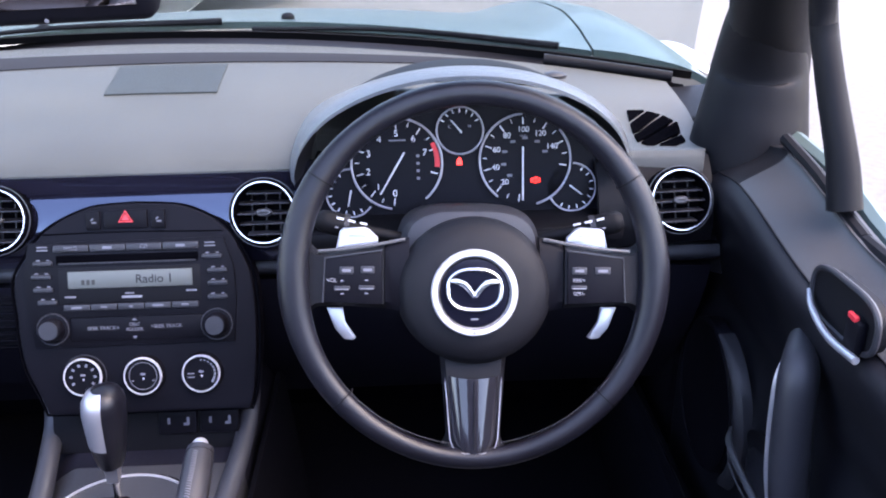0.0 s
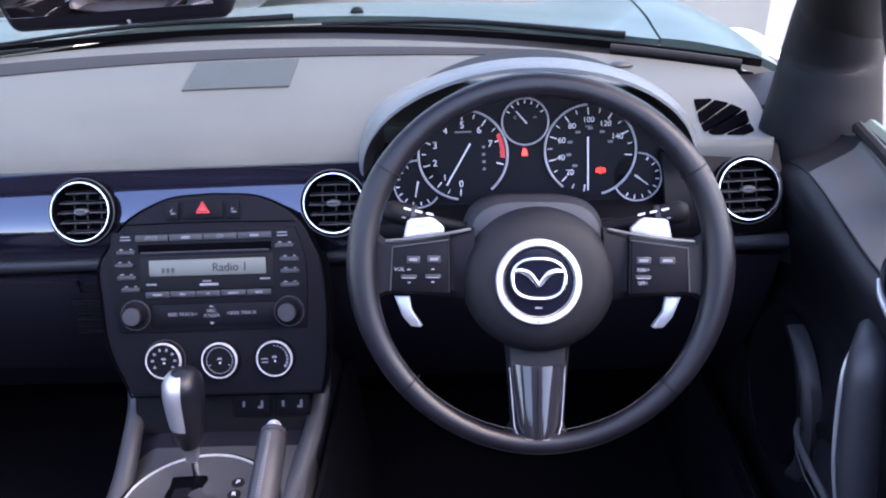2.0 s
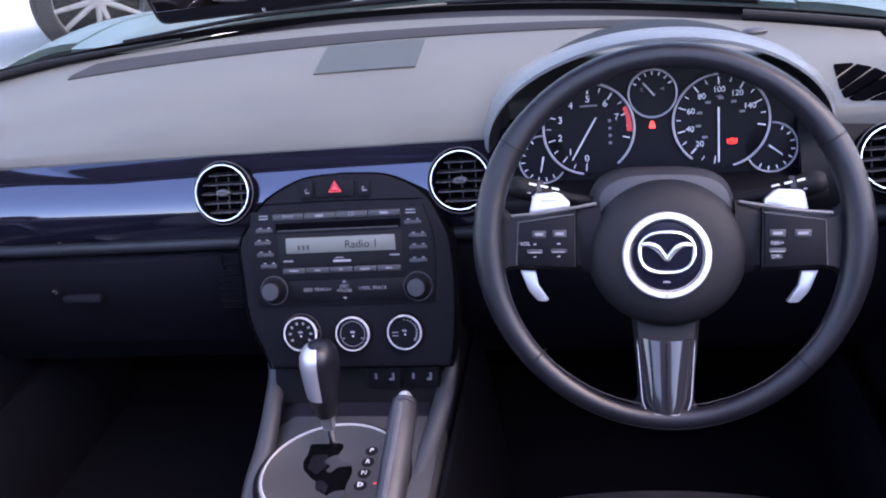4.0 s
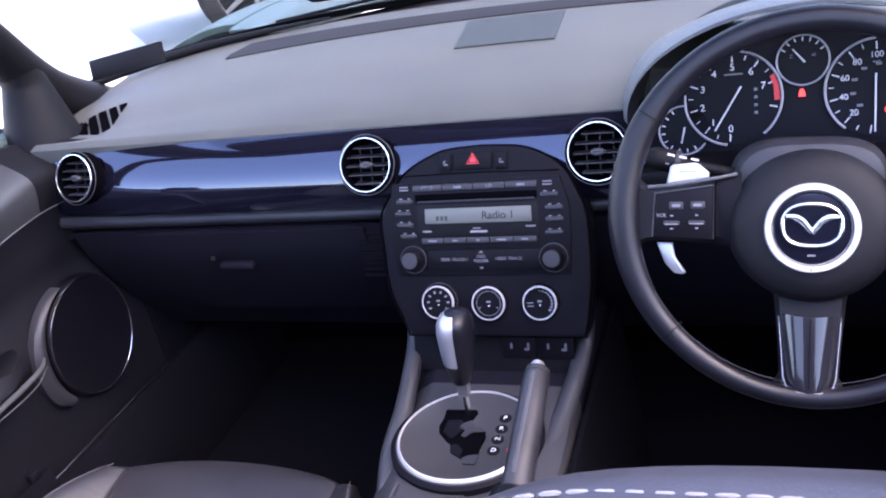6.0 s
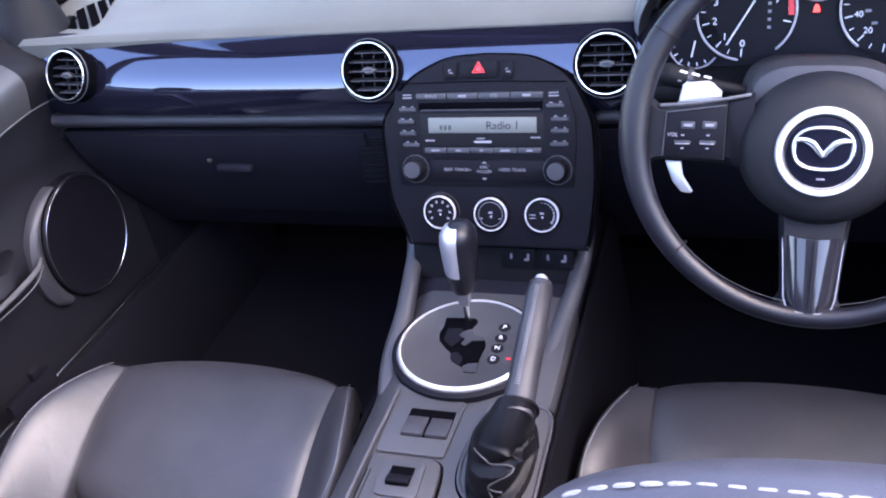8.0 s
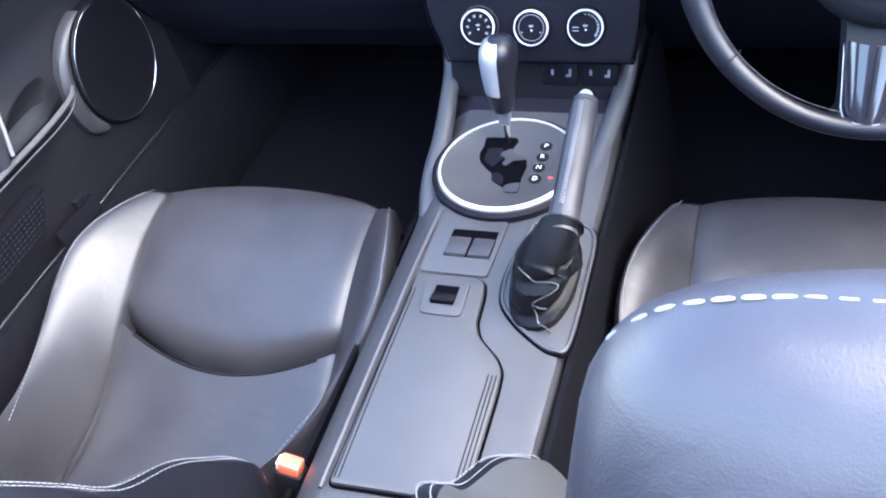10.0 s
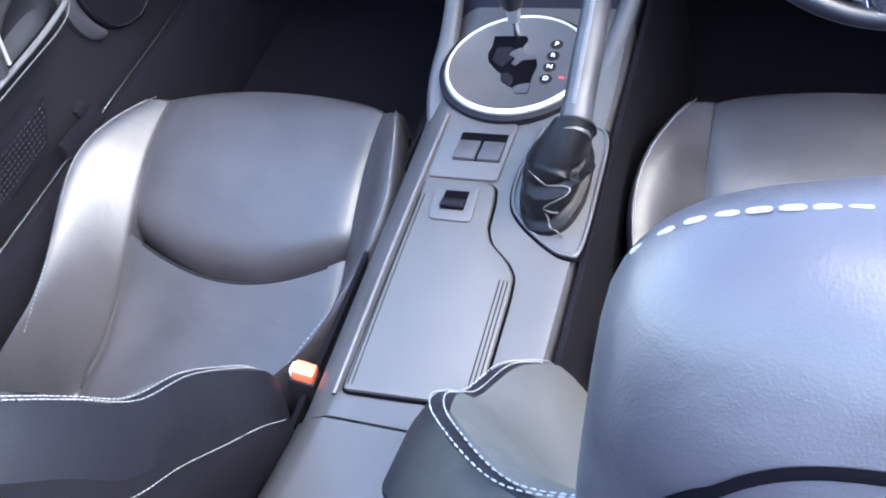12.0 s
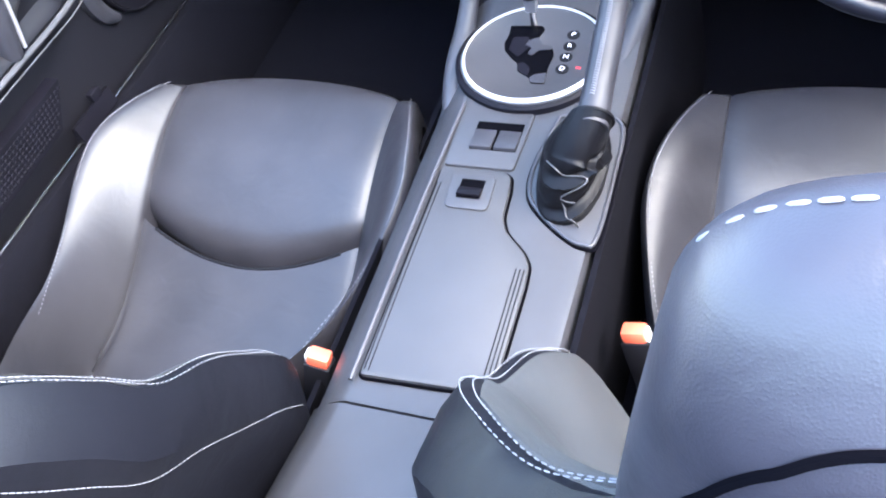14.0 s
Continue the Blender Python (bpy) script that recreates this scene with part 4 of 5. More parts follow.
for sx in (-1, 1):
    part("side_carpet", sheet(lambda u, v: Vector((0.130 + 0.010 * v + 0.018 * v * smooth_step(-0.02, 0.12, u) if sx > 0 else -0.142 - 0.012 * v, u, (0.440 if sx > 0 else 0.36) - 0.29 * v)), steps(0.33, -0.93, 10), steps(0, 1, 4), 0.006, (-sx, 0, 0)), M_CARPET, cons, "black carpeted tunnel side")
# round selector plate
part("selector_plate", moved(turned([(0.086, -0.012), (0.086, 0.002), (0.080, 0.004), (0.078, 0.0025), (0.001, 0.0025)], 72), pose(0, -0.012, 0.458)), M_CONSOLE, cons, "round dark grey selector plate")
part("selector_rim", moved(turned([(0.092, -0.01), (0.092, -0.001), (0.088, 0.002), (0.086, 0.0)], 72), pose(0, -0.012, 0.458)), M_PLAST, cons)
rp = [(0.0845, -0.001), (0.0838, 0.0016), (0.0818, 0.0042), (0.0808, 0.0044), (0.0802, 0.003), (0.0802, -0.001)]
part("selector_ring", moved(rings([[Vector((r * math.cos(t), r * math.sin(t), z)) for r, z in rp] for t in [2 * math.pi * i / 96 for i in range(96)]], loop=True), pose(0, -0.012, 0.4600)), M_RING, cons, "bright silver ring round the plate")
gate = [(-0.0385, 0.0325), (0.000, 0.0345), (0.004, 0.028), (0.000, 0.014), (0.008, 0.000), (0.020, -0.0015), (0.0250, -0.016), (0.0232, -0.036), (0.0250, -0.0635), (0.0095, -0.0640), (0.0065, -0.0560), (-0.0110, -0.0450), (-0.0143, -0.0315), (-0.0211, -0.0265), (-0.0347, -0.0115), (-0.0385, 0.0015), (-0.0365, 0.0150)]
part("selector_gate", plate(rounded(gate, 0.003), 0.001, z=0.4606), M_VOID, cons, "black zigzag selector slot", smooth=False)
for tongue, h in (([(0.0000, 0.0130), (0.0080, 0.0005), (0.0200, -0.0010), (0.0215, -0.0065), (0.0060, -0.0090), (0.0000, -0.0190), (-0.0060, -0.0160), (-0.0030, -0.0060), (-0.0120, -0.0010), (-0.0100, 0.0060)], 0.0010), ([(0.0095, -0.0640), (0.0250, -0.0635), (0.0240, -0.0470), (0.0120, -0.0500), (0.0060, -0.0560)], 0.0010), ([(-0.0110, -0.0450), (-0.0135, -0.0330), (-0.0060, -0.0310), (0.0030, -0.0400), (0.0030, -0.0530)], 0.0004)):
    part("gate_step", plate(rounded(tongue, 0.002), 0.0008, 0.0003 if h > 0.0005 else 0.0, 0.4609 + h), M_PLAST2 if h > 0.0005 else M_PLAST, cons, "grey step inside the selector slot", smooth=False)
part("brush", plate(rounded([(-0.030, 0.012), (-0.012, 0.014), (-0.006, -0.004), (-0.016, -0.022), (-0.030, -0.010)], 0.003), 0.0006, z=0.4612), M_PLAST, cons, "dark rubber brush", smooth=False)
for s, y in (("P", 0.021), ("R", 0.001), ("N", -0.018), ("D", -0.038)):
    b = part("position_badge", moved(turned([(0.0075, 0.0), (0.0075, 0.0010), (0.001, 0.0012)], 24), pose(0.0395, y, 0.4605)), M_RUBBER, cons)
    lettering(s, 0.0090, pose(0.0395, y, 0.4622), M_WHITE, b)
part("position_mark", rbox(0.0055, 0.0026, 0.0005, 0, (0.0570, -0.0345, 0.4612)), M_RED, cons, "small red mark")
# window switch plate and armrest lid
swp = part("switch_plate", plate(rounded([(-0.060, -0.083), (0.024, -0.102), (0.021, -0.186), (-0.057, -0.186)], 0.005), 0.006, 0.002, 0.446), M_CONSOLE, cons)
part("switch_well", rbox(0.053, 0.042, 0.002, 0.001, (-0.0095, -0.1405, 0.4518)), M_VOID, swp)
for x in (-0.0235, 0.004):
    part("window_switch", moved(rbox(0.0248, 0.030, 0.008, 0.0015), pose(x + 0.0003, -0.1463, 0.4508, -7)), M_PLAST2, swp, "grey rocker switch")
lid = [(-0.056, -0.193), (-0.048, -0.190), (0.012, -0.190), (0.022, -0.196), (0.026, -0.215), (0.028, -0.250), (0.036, -0.268), (0.060, -0.290), (0.069, -0.305), (0.071, -0.33), (0.072, -0.445), (-0.054, -0.450)]
lidp = part("armrest_lid", plate(rounded(lid, 0.006), 0.012, 0.004, 0.443), M_LID, cons, "black leather armrest lid")
part("lid_latch", plate(rounded([(-0.040, -0.200), (0.008, -0.200), (0.011, -0.248), (-0.036, -0.248)], 0.008), 0.003, 0.0012, 0.4545), M_CONSOLE, lidp)
part("latch_well", rbox(0.026, 0.026, 0.002, 0.001, (-0.014, -0.222, 0.4572)), M_VOID, lidp)
part("latch_lever", moved(rbox(0.026, 0.012, 0.004, 0.0015), pose(-0.0135, -0.228, 0.460, -12)), M_BTN, lidp)
# the bright line of light on this edge, modelled as a thin bead
part("edge_glint", tube([(-0.0605, -0.095, 0.4535), (-0.0625, -0.19, 0.4520), (-0.0625, -0.30, 0.4515), (-0.0605, -0.455, 0.4515)], 0.0024, 8, n=16), M_WING, cons, "added bead for the highlight on the console edge")
for dx in (0.0, 0.004):
    part("lid_groove", tube([(-0.0535 + dx, -0.215, 0.4551), (-0.0525 + dx, -0.33, 0.4551), (-0.0500 + dx, -0.444, 0.4551)], 0.0006, 6, n=8), M_RUBBER, lidp)
for dx in (0.0, 0.004, 0.008):
    part("lid_groove", tube([(0.066 - dx, -0.312, 0.4551), (0.067 - dx, -0.37, 0.4551), (0.068 - dx, -0.442, 0.4551)], 0.0007, 6, n=8), M_RUBBER, lidp)
part("lid_gap", tube([(p[0], p[1], 0.4495) for p in rounded(lid, 0.006)], 0.0022, 6, loop=True), M_VOID, lidp)

# ---- gear selector ----
lever = thing("gear_selector", "automatic gear lever with a silver and black knob", "gear lever")
part("shaft", tube([(-0.009, 0.029, 0.450), (-0.008, 0.027, 0.48), (-0.007, 0.026, 0.505)], [0.0045, 0.004, 0.006], 12, n=8), M_CHROME, lever, "slim bright shaft")
part("collar", tube([(-0.008, 0.026, 0.492), (-0.007, 0.025, 0.508), (-0.006, 0.024, 0.520)], [0.0085, 0.0095, 0.0115], 4, n=8), M_SATIN, lever, "satin metal collar")
def knob_ring(z, w, d, ang, n, grow=0.0):
    f = (z - 0.51) / 0.1
    return [Vector((-0.007 + 0.008 * f + (w + grow) * math.cos(t), 0.024 - 0.005 * f + (d + grow) * math.sin(t), z)) for t in [radians(ang[0] + (ang[1] - ang[0]) * i / n) for i in range(n + (0 if ang[1] - ang[0] == 360 else 1))]]
kprof = ((0.514, 0.012, 0.013), (0.524, 0.0155, 0.017), (0.545, 0.0185, 0.021), (0.567, 0.0205, 0.024), (0.586, 0.0215, 0.026), (0.598, 0.0205, 0.0245), (0.606, 0.0165, 0.019), (0.611, 0.010, 0.0115), (0.613, 0.001, 0.001))
knob = part("knob", rings([knob_ring(z, w, d, (0, 360), 32) for z, w, d in kprof]), M_LEATHER2, lever, "black leather knob")
part("knob_insert", rings([knob_ring(z, w, d, (160, 282), 20, 0.0008) for z, w, d in kprof[2:-1]], closed=False), M_SILVER, knob, "polished silver insert on the knob")

# ---- handbrake ----
hb = thing("handbrake", "black leather handbrake lever with a silver button", "handbrake")
part("grip", tube([(0.109, -0.050, 0.580), (0.109, -0.056, 0.578), (0.1095, -0.11, 0.5605), (0.110, -0.165, 0.543), (0.110, -0.196, 0.533)], [0.011, 0.0135, 0.0145, 0.0150, 0.0165], 20, n=20), M_LEATHER, hb, "stitched black leather grip")
part("button", tube([(0.109, -0.050, 0.581), (0.108, -0.042, 0.5835), (0.1075, -0.038, 0.5840)], [0.008, 0.0075, 0.004], 16, n=6), M_SILVER, hb, "silver release button")
part("end_collar", tube([(0.109, -0.0535, 0.579), (0.109, -0.0475, 0.581)], [0.0138, 0.0125], 20), M_PLAST2, hb)
lace = []
for k in range(44):
    f = k / 43
    y, z = -0.062 - 0.112 * f, 0.5909 - 0.0345 * f
    lace.append(tube([(0.1062, y, z - 0.0004), (0.1085, y - 0.0007, z + 0.0004), (0.1108, y - 0.0014, z - 0.0008)], 0.00048, 5))
tagged(part("lacing", joined(*lace), M_THREAD, hb, "row of slanting pale stitches"), kind="stuff")
gtop = [Vector((0.109 + 0.0215 * math.cos(t), -0.186 - 0.0075 * math.sin(t), 0.5355 + 0.0205 * math.sin(t))) for t in [2 * math.pi * i / 120 for i in range(120)]]
gsec = []
for j in range(97):
    f = j / 96
    ring = []
    for i in range(120):
        t = 2 * math.pi * i / 120
        c, s = math.cos(t), math.sin(t)
        foot = Vector((0.084 + 0.034 * math.copysign(abs(c) ** 0.8, c), -0.182 - 0.070 * math.copysign(abs(s) ** 0.85, s), 0.448))
        p = gtop[i].lerp(foot, f)
        p += Vector((-0.002 * math.sin(math.pi * f) + 0.005 * c * math.sin(math.pi * f) * (1 if c < 0 else -0.4), -0.006 * math.sin(math.pi * f) * max(0, s), 0.006 * math.sin(math.pi * f)))
        zig = math.sin(t - 0.4)
        push = 0.0
        for k, (mid, lean) in enumerate(((0.46, 0.20), (0.62, -0.20), (0.77, 0.17))):
            g = f - mid - lean * zig - 0.02 * noise.noise(Vector((c, s, k)))
            push += 0.0065 * math.exp(-abs(g) / 0.026) - 0.0045 * math.exp(-((g + 0.075) / 0.050) ** 2)
        slack = (0.18 + 0.82 * max(0, math.cos(t - 0.9))) * smooth_step(0.38, 0.52, f) * (1 - smooth_step(0.88, 1.0, f))
        p += Vector((c, -s * 0.9, 0.25)) * (push * slack + 0.0006 * noise.noise(Vector((c * 4, s * 4, f * 5))))
        ring.append(p)
    gsec.append(ring)
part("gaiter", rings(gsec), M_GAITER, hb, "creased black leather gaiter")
# thin pale tubes stand in for light catching the crests
for line in ([(0.0700, -0.2168, 0.5047), (0.0809, -0.2272, 0.5060), (0.0899, -0.2291, 0.5002), (0.1057, -0.2304, 0.5026), (0.112, -0.2310, 0.4995), (0.1077, -0.2371, 0.4961), (0.0913, -0.2406, 0.4854), (0.0869, -0.2409, 0.4794), (0.0905, -0.2440, 0.4686), (0.0928, -0.2490, 0.4621), (0.1002, -0.2526, 0.4618), (0.1041, -0.2512, 0.4525)], [(0.0869, -0.2409, 0.4790), (0.094, -0.2425, 0.4775), (0.101, -0.2425, 0.4775)]):
    part("fold_edge", tube(line, 0.0009, 6, n=60), M_FOLD_GLINT, hb, "pale line painted as the highlight on a fold")
part("gaiter_collar", tube([(0.1095, -0.185, 0.5358), (0.1095, -0.188, 0.5349)], [0.0213, 0.0217], 24), M_GAITER, hb)
frame_line = [(0.052, -0.103), (0.096, -0.098), (0.121, -0.112), (0.125, -0.18), (0.124, -0.262), (0.112, -0.271), (0.094, -0.264), (0.062, -0.238), (0.045, -0.212), (0.042, -0.17)]
part("gaiter_frame", plate([(p.x, p.y) for p in spline(frame_line + frame_line[:1], 40)[:-1]], 0.0045, 0.002, 0.447), M_CONSOLE, hb)
part("frame_gap", tube([Vector((0.084 + (p.x - 0.084) * 1.06, -0.184 + (p.y + 0.184) * 1.035, 0.4482)) for p in spline(frame_line + frame_line[:1], 60)[:-1]], 0.0018, 6, loop=True), M_VOID, hb, "dark gap round the gaiter frame")
part("frame_rim", tube([Vector((p.x, p.y, 0.4515)) for p in spline(frame_line + frame_line[:1], 60)[:-1]], 0.0022, 8, loop=True), M_WING, hb, "raised rim round the gaiter")

# ---- seats ----
def smooth(a, b, x):
    t = min(1, max(0, (x - a) / (b - a)))
    return t * t * (3 - 2 * t)


def inner(v):
    """Half the width between the cushion's side seams."""
    return 0.1666 - 0.0072 * v


def outer(v):
    return 0.1837 + 0.0737 * math.sin(math.pi / 2 * min(1, max(0, v / 0.46))) - 0.0932 * v * v


def cush(u, v):
    """Seat cushion top; u across, v from the front back."""
    hw = outer(v)
    y = 0.022 - 0.462 * v - 0.034 * abs(u) ** 2 * (1 - v) + 0.032 * max(0, 1 - v / 0.35) ** 2
    z = 0.3632 - 0.1361 * smooth(0.05, 0.85, v) - 0.070 * max(0, 1 - v / 0.06) ** 2
    e0 = min(0.97, inner(v) / hw)
    s = max(0, (abs(u) - e0) / (1 - e0))
    h = 0.0197 * smooth(0.0, 0.30, v) + 0.119 * v
    z += h * math.sin(math.pi / 2 * min(1, s / 0.93)) ** 1.15 - (0.006 + 0.15 * h) * max(0, (s - 0.91) / 0.09) ** 2
    return Vector((u * hw, y, z))


def puffed(surf, lo, hi, v0, v1, nu=20, nv=20, thick=0.03, seam=0.004, roll=0.0, lift=0.0, sides=(1, 1)):
    """A padded panel of surf between lo(v)..hi(v) and v0(u)..v1(u), dipped at its seams and rolled down at its rear end."""
    def fn(s, t):
        v = t
        for _ in range(4):
            u = lo(v) + (hi(v) - lo(v)) * s
            v = v0(u) + (v1(u) - v0(u)) * t
        u = lo(v) + (hi(v) - lo(v)) * s
        p = surf(u, v)
        e = 0.004
        n = (surf(u + e, v) - surf(u - e, v)).cross(surf(u, v + e) - surf(u, v - e))
        n.normalize()
        if n.z < 0 and abs(n.z) > 0.2:
            n = -n
        k = sides[0] if s < 0.5 else sides[1]
        h = lift * smooth(0.25, 0.8, t) * (1 - abs(2 * s - 1) ** 6) - seam * k * abs(2 * s - 1) ** 22 - roll * max(0, (t - 0.80) / 0.20) ** 2.4
        return p + n * h
    ts = [0, 0.012, 0.03, 0.06] + steps(0.09, 0.91, nv) + [0.935, 0.955, 0.972, 0.986, 0.995, 1]
    us = [0, 0.006, 0.015, 0.03, 0.06] + steps(0.09, 0.91, nu) + [0.94, 0.97, 0.985, 0.994, 1]
    return sheet(fn, us, ts, thick, (0, 0.0, -1))


def back_c(z):
    """How far back the middle of the backrest lies at a height."""
    return -0.469 - 0.60 * (z - 0.33) + 0.14 * max(0, z - 0.62) + 0.45 * max(0, z - 0.72)


def back_w(z):
    return [p.y for p in spline([(0, 0.240, 0), (0, 0.265, 0), (0, 0.274, 0), (0, 0.278, 0), (0, 0.240, 0), (0, 0.115, 0)], 200)][min(200, max(0, int(200 * (z - 0.30) / 0.56 + 0.5)))]


def back_ring(z, w=None):
    w = w or back_w(z)
    prot = 0.098 * smooth(0.31, 0.46, z) * (1 - 0.3 * smooth(0.60, 0.72, z)) * (1 - smooth(0.70, 0.83, z)) - 0.020 * math.exp(-((z - 0.615) / 0.045) ** 2)
    yc = back_c(z)
    ring = []
    for i in range(65):
        a = -1 + 2 * i / 64
        y = yc + (prot - 0.015 * smooth(0.31, 0.46, z)) * smooth(0.50, 0.95, abs(a)) - (0.024 + 0.25 * prot) * max(0, (abs(a) - 0.92) / 0.08) ** 2.0
        ring.append(Vector((w * a, y, z + 0.45 * (y - yc))))
    for i in range(1, 16):
        a = 1 - 2 * i / 16
        ring.append(Vector((w * 0.97 * a, yc - 0.10 + 0.05 * abs(a) ** 3, z - 0.05)))
    return ring


HEAD = ((0.79, 0.150, 0.030, -0.700), (0.83, 0.147, 0.040, -0.704), (0.88, 0.1405, 0.048, -0.706), (0.920, 0.1345, 0.047, -0.707), (0.944, 0.1305, 0.041, -0.707), (0.955, 0.1265, 0.033, -0.707), (0.964, 0.1215, 0.027, -0.707), (0.973, 0.1095, 0.021, -0.707), (0.979, 0.0895, 0.012, -0.707), (0.981, 0.050, 0.005, -0.707))


def head_pt(k, t):
    z, w, d, y = HEAD[k]
    return Vector((w * math.copysign(abs(math.cos(t)) ** 0.6, math.cos(t)), y + d * math.copysign(abs(math.sin(t)) ** 0.75, math.sin(t)), z + 0.25 * d * math.sin(t)))


def make_seat(name, label):
    seat = thing(name, label, "seat", group="front seats")
    ui = lambda v: min(0.97, inner(v) / outer(v))
    vs = lambda u: 0.562 - 0.100 * (u / 0.675) ** 2
    zero, one, far = (lambda u: 0.0), (lambda u: 1.03), (lambda u: 1.13)
    part("cushion_front", puffed(cush, lambda v: -ui(v), ui, zero, vs, thick=0.05, roll=0.030, lift=0.005), M_LEATHER, seat, "smooth black leather front cushion")
    part("cushion_rear", puffed(cush, lambda v: -ui(v), ui, vs, one, 16, 10), M_LEATHER, seat)
    part("cushion_side", puffed(cush, ui, lambda v: 1.0, zero, far, 16, 30, 0.035, sides=(1, 0)), M_LEATHER, seat, "rolled leather cushion bolster")
    part("cushion_side", puffed(cush, lambda v: -1.0, lambda v: -ui(v), zero, far, 16, 30, 0.035, sides=(0, 1)), M_LEATHER, seat, "rolled leather cushion bolster")
    # black cord that darkens the crease under the front cushion's roll
    part("seam_shade", tube([cush(u, vs(u)) + Vector((0, 0, -0.0006)) for u in steps(-0.60, 0.60, 24)], 0.0022, 8), M_RUBBER, seat, "dark cord put in for the shade of the seam")
    part("base", rings([[Vector((sx * w, y, z)) for sx, y in ((-1, -0.44), (-1, -0.05), (-0.9, -0.01), (0.9, -0.01), (1, -0.05), (1, -0.44))] for w, z in ((0.15, 0.15), (0.16, 0.17), (0.165, 0.20))]), M_PLAST, seat)
    back = part("backrest", rings([back_ring(z) for z in steps(0.30, 0.84, 54)] + [back_ring(0.85, 0.10), back_ring(0.858, 0.07)]), M_BACK_SHADE, seat, "bolstered leather backrest, blackened for the shade on it")
    def insert_pt(a, z):
        """The front face of the backrest between its seams."""
        r = back_ring(z)
        k = (a + 1) * 32
        i = min(63, int(k))
        return r[i].lerp(r[i + 1], k - i) + Vector((0, 0.0016, 0.0006))

    part("backrest_insert", sheet(insert_pt, steps(-0.895, 0.895, 44), steps(0.34, 0.830, 36), 0.003, (0, -1, 0)), M_SUEDE, back, "grey suede front of the backrest")
    for sx in (-1, 1):
        stitches([cush(sx * 0.962, v) + Vector((0, 0, 0.0004)) for v in (0.05, 0.10, 0.16, 0.26, 0.38, 0.6, 0.9)], 130, 0.00045, 0.0033, seat)
        for off in (0.910, 0.938):
            pts = []
            for z in steps(0.42, 0.838, 9):
                r = back_ring(z)
                k = (1 + sx * off) * 32
                i = min(63, int(k))
                pts.append(r[i].lerp(r[i + 1], k - i) + Vector((0, 0.0010, 0.0016)))
            stitches(pts, 100, 0.00042, 0.0038, back)
        pts = []
        for z in steps(0.42, 0.80, 8):
            r = back_ring(z)
            a, b = (r[64], r[65]) if sx > 0 else (r[0], r[79])
            c = r[63] if sx > 0 else r[1]
            pts.append(c.lerp(a, 0.35 + 0.65 * smooth(0.40, 0.50, z)).lerp(b, 0.19 * smooth(0.44, 0.66, z)) + Vector((sx * 0.0012, 0, 0.0006)))
        stitches(pts, 100, 0.00042, 0.0037, back)
    # headrest: a rounded pad leaning with the backrest
    hsec = []
    for z, w, d, y in HEAD:
        hsec.append([head_pt(len(hsec), 2 * math.pi * i / 48) for i in range(48)])
    hr = part("headrest", rings(hsec), M_HEAD, seat, "padded leather headrest with heavy stitching")
    def head_top(x):
        """Height of the headrest's upper edge at x."""
        prof = [(w, z) for z, w, d, y in HEAD[5:]][::-1]
        for (w0, z0), (w1, z1) in zip(prof, prof[1:]):
            if abs(x) <= w1:
                return z0 + (z1 - z0) * max(0, abs(x) - w0) / (w1 - w0)
        return prof[-1][1]
    arc = [Vector((x, -0.6998, head_top(x) + 0.0006)) for x in steps(-0.125, 0.125, 24)]
    stitches(arc, 42, 0.00065, 0.0049, hr)
    def head_rear(x, z):
        """The back face of the headrest."""
        for p, q in zip(HEAD, HEAD[1:]):
            if p[0] <= z <= q[0]:
                f = (z - p[0]) / (q[0] - p[0])
                w, d, y = (p[k] + (q[k] - p[k]) * f for k in (1, 2, 3))
        c = min(0.98, (abs(x) / w) ** (1 / 0.6))
        return Vector((x, y - d * (1 - c * c) ** 0.375 - 0.0004, z - 0.25 * d * math.sqrt(1 - c * c)))
    part("headrest_seam", tube([head_rear(x, 0.9575 - 0.052 * abs(x / 0.1225) ** 7.0) for x in steps(-0.1240, 0.1240, 90)], 0.0015, 6), M_VOID, hr)
    return seat


seat = make_seat("seat", "black leather bucket seat with pale stitching")
seat.matrix_world = pose(-0.3648, 0, 0)
copy_thing(seat, pose(0.3827, 0.0496, 0))

# belt buckles
for sx, x, y in ((-1, -0.139, -0.405), (1, 0.170, -0.318)):
    bk = thing("belt_buckle", "black seat belt buckle with a red press button", "belt buckle", pose(x, y, 0.375, -8, -sx * 14, 0), "belt buckles")
    part("casing", rbox(0.030, 0.022, 0.075, 0.004, (0, 0, -0.035)), M_RUBBER, bk)
    part("button", rbox(0.024, 0.017, 0.018, 0.003, (0, 0.0, 0.006)), M_ORANGE, bk, "bright red press button")
    part("slot", rbox(0.004, 0.012, 0.012, 0.001, (sx * 0.0125, 0, 0.006)), M_WHITE, bk)

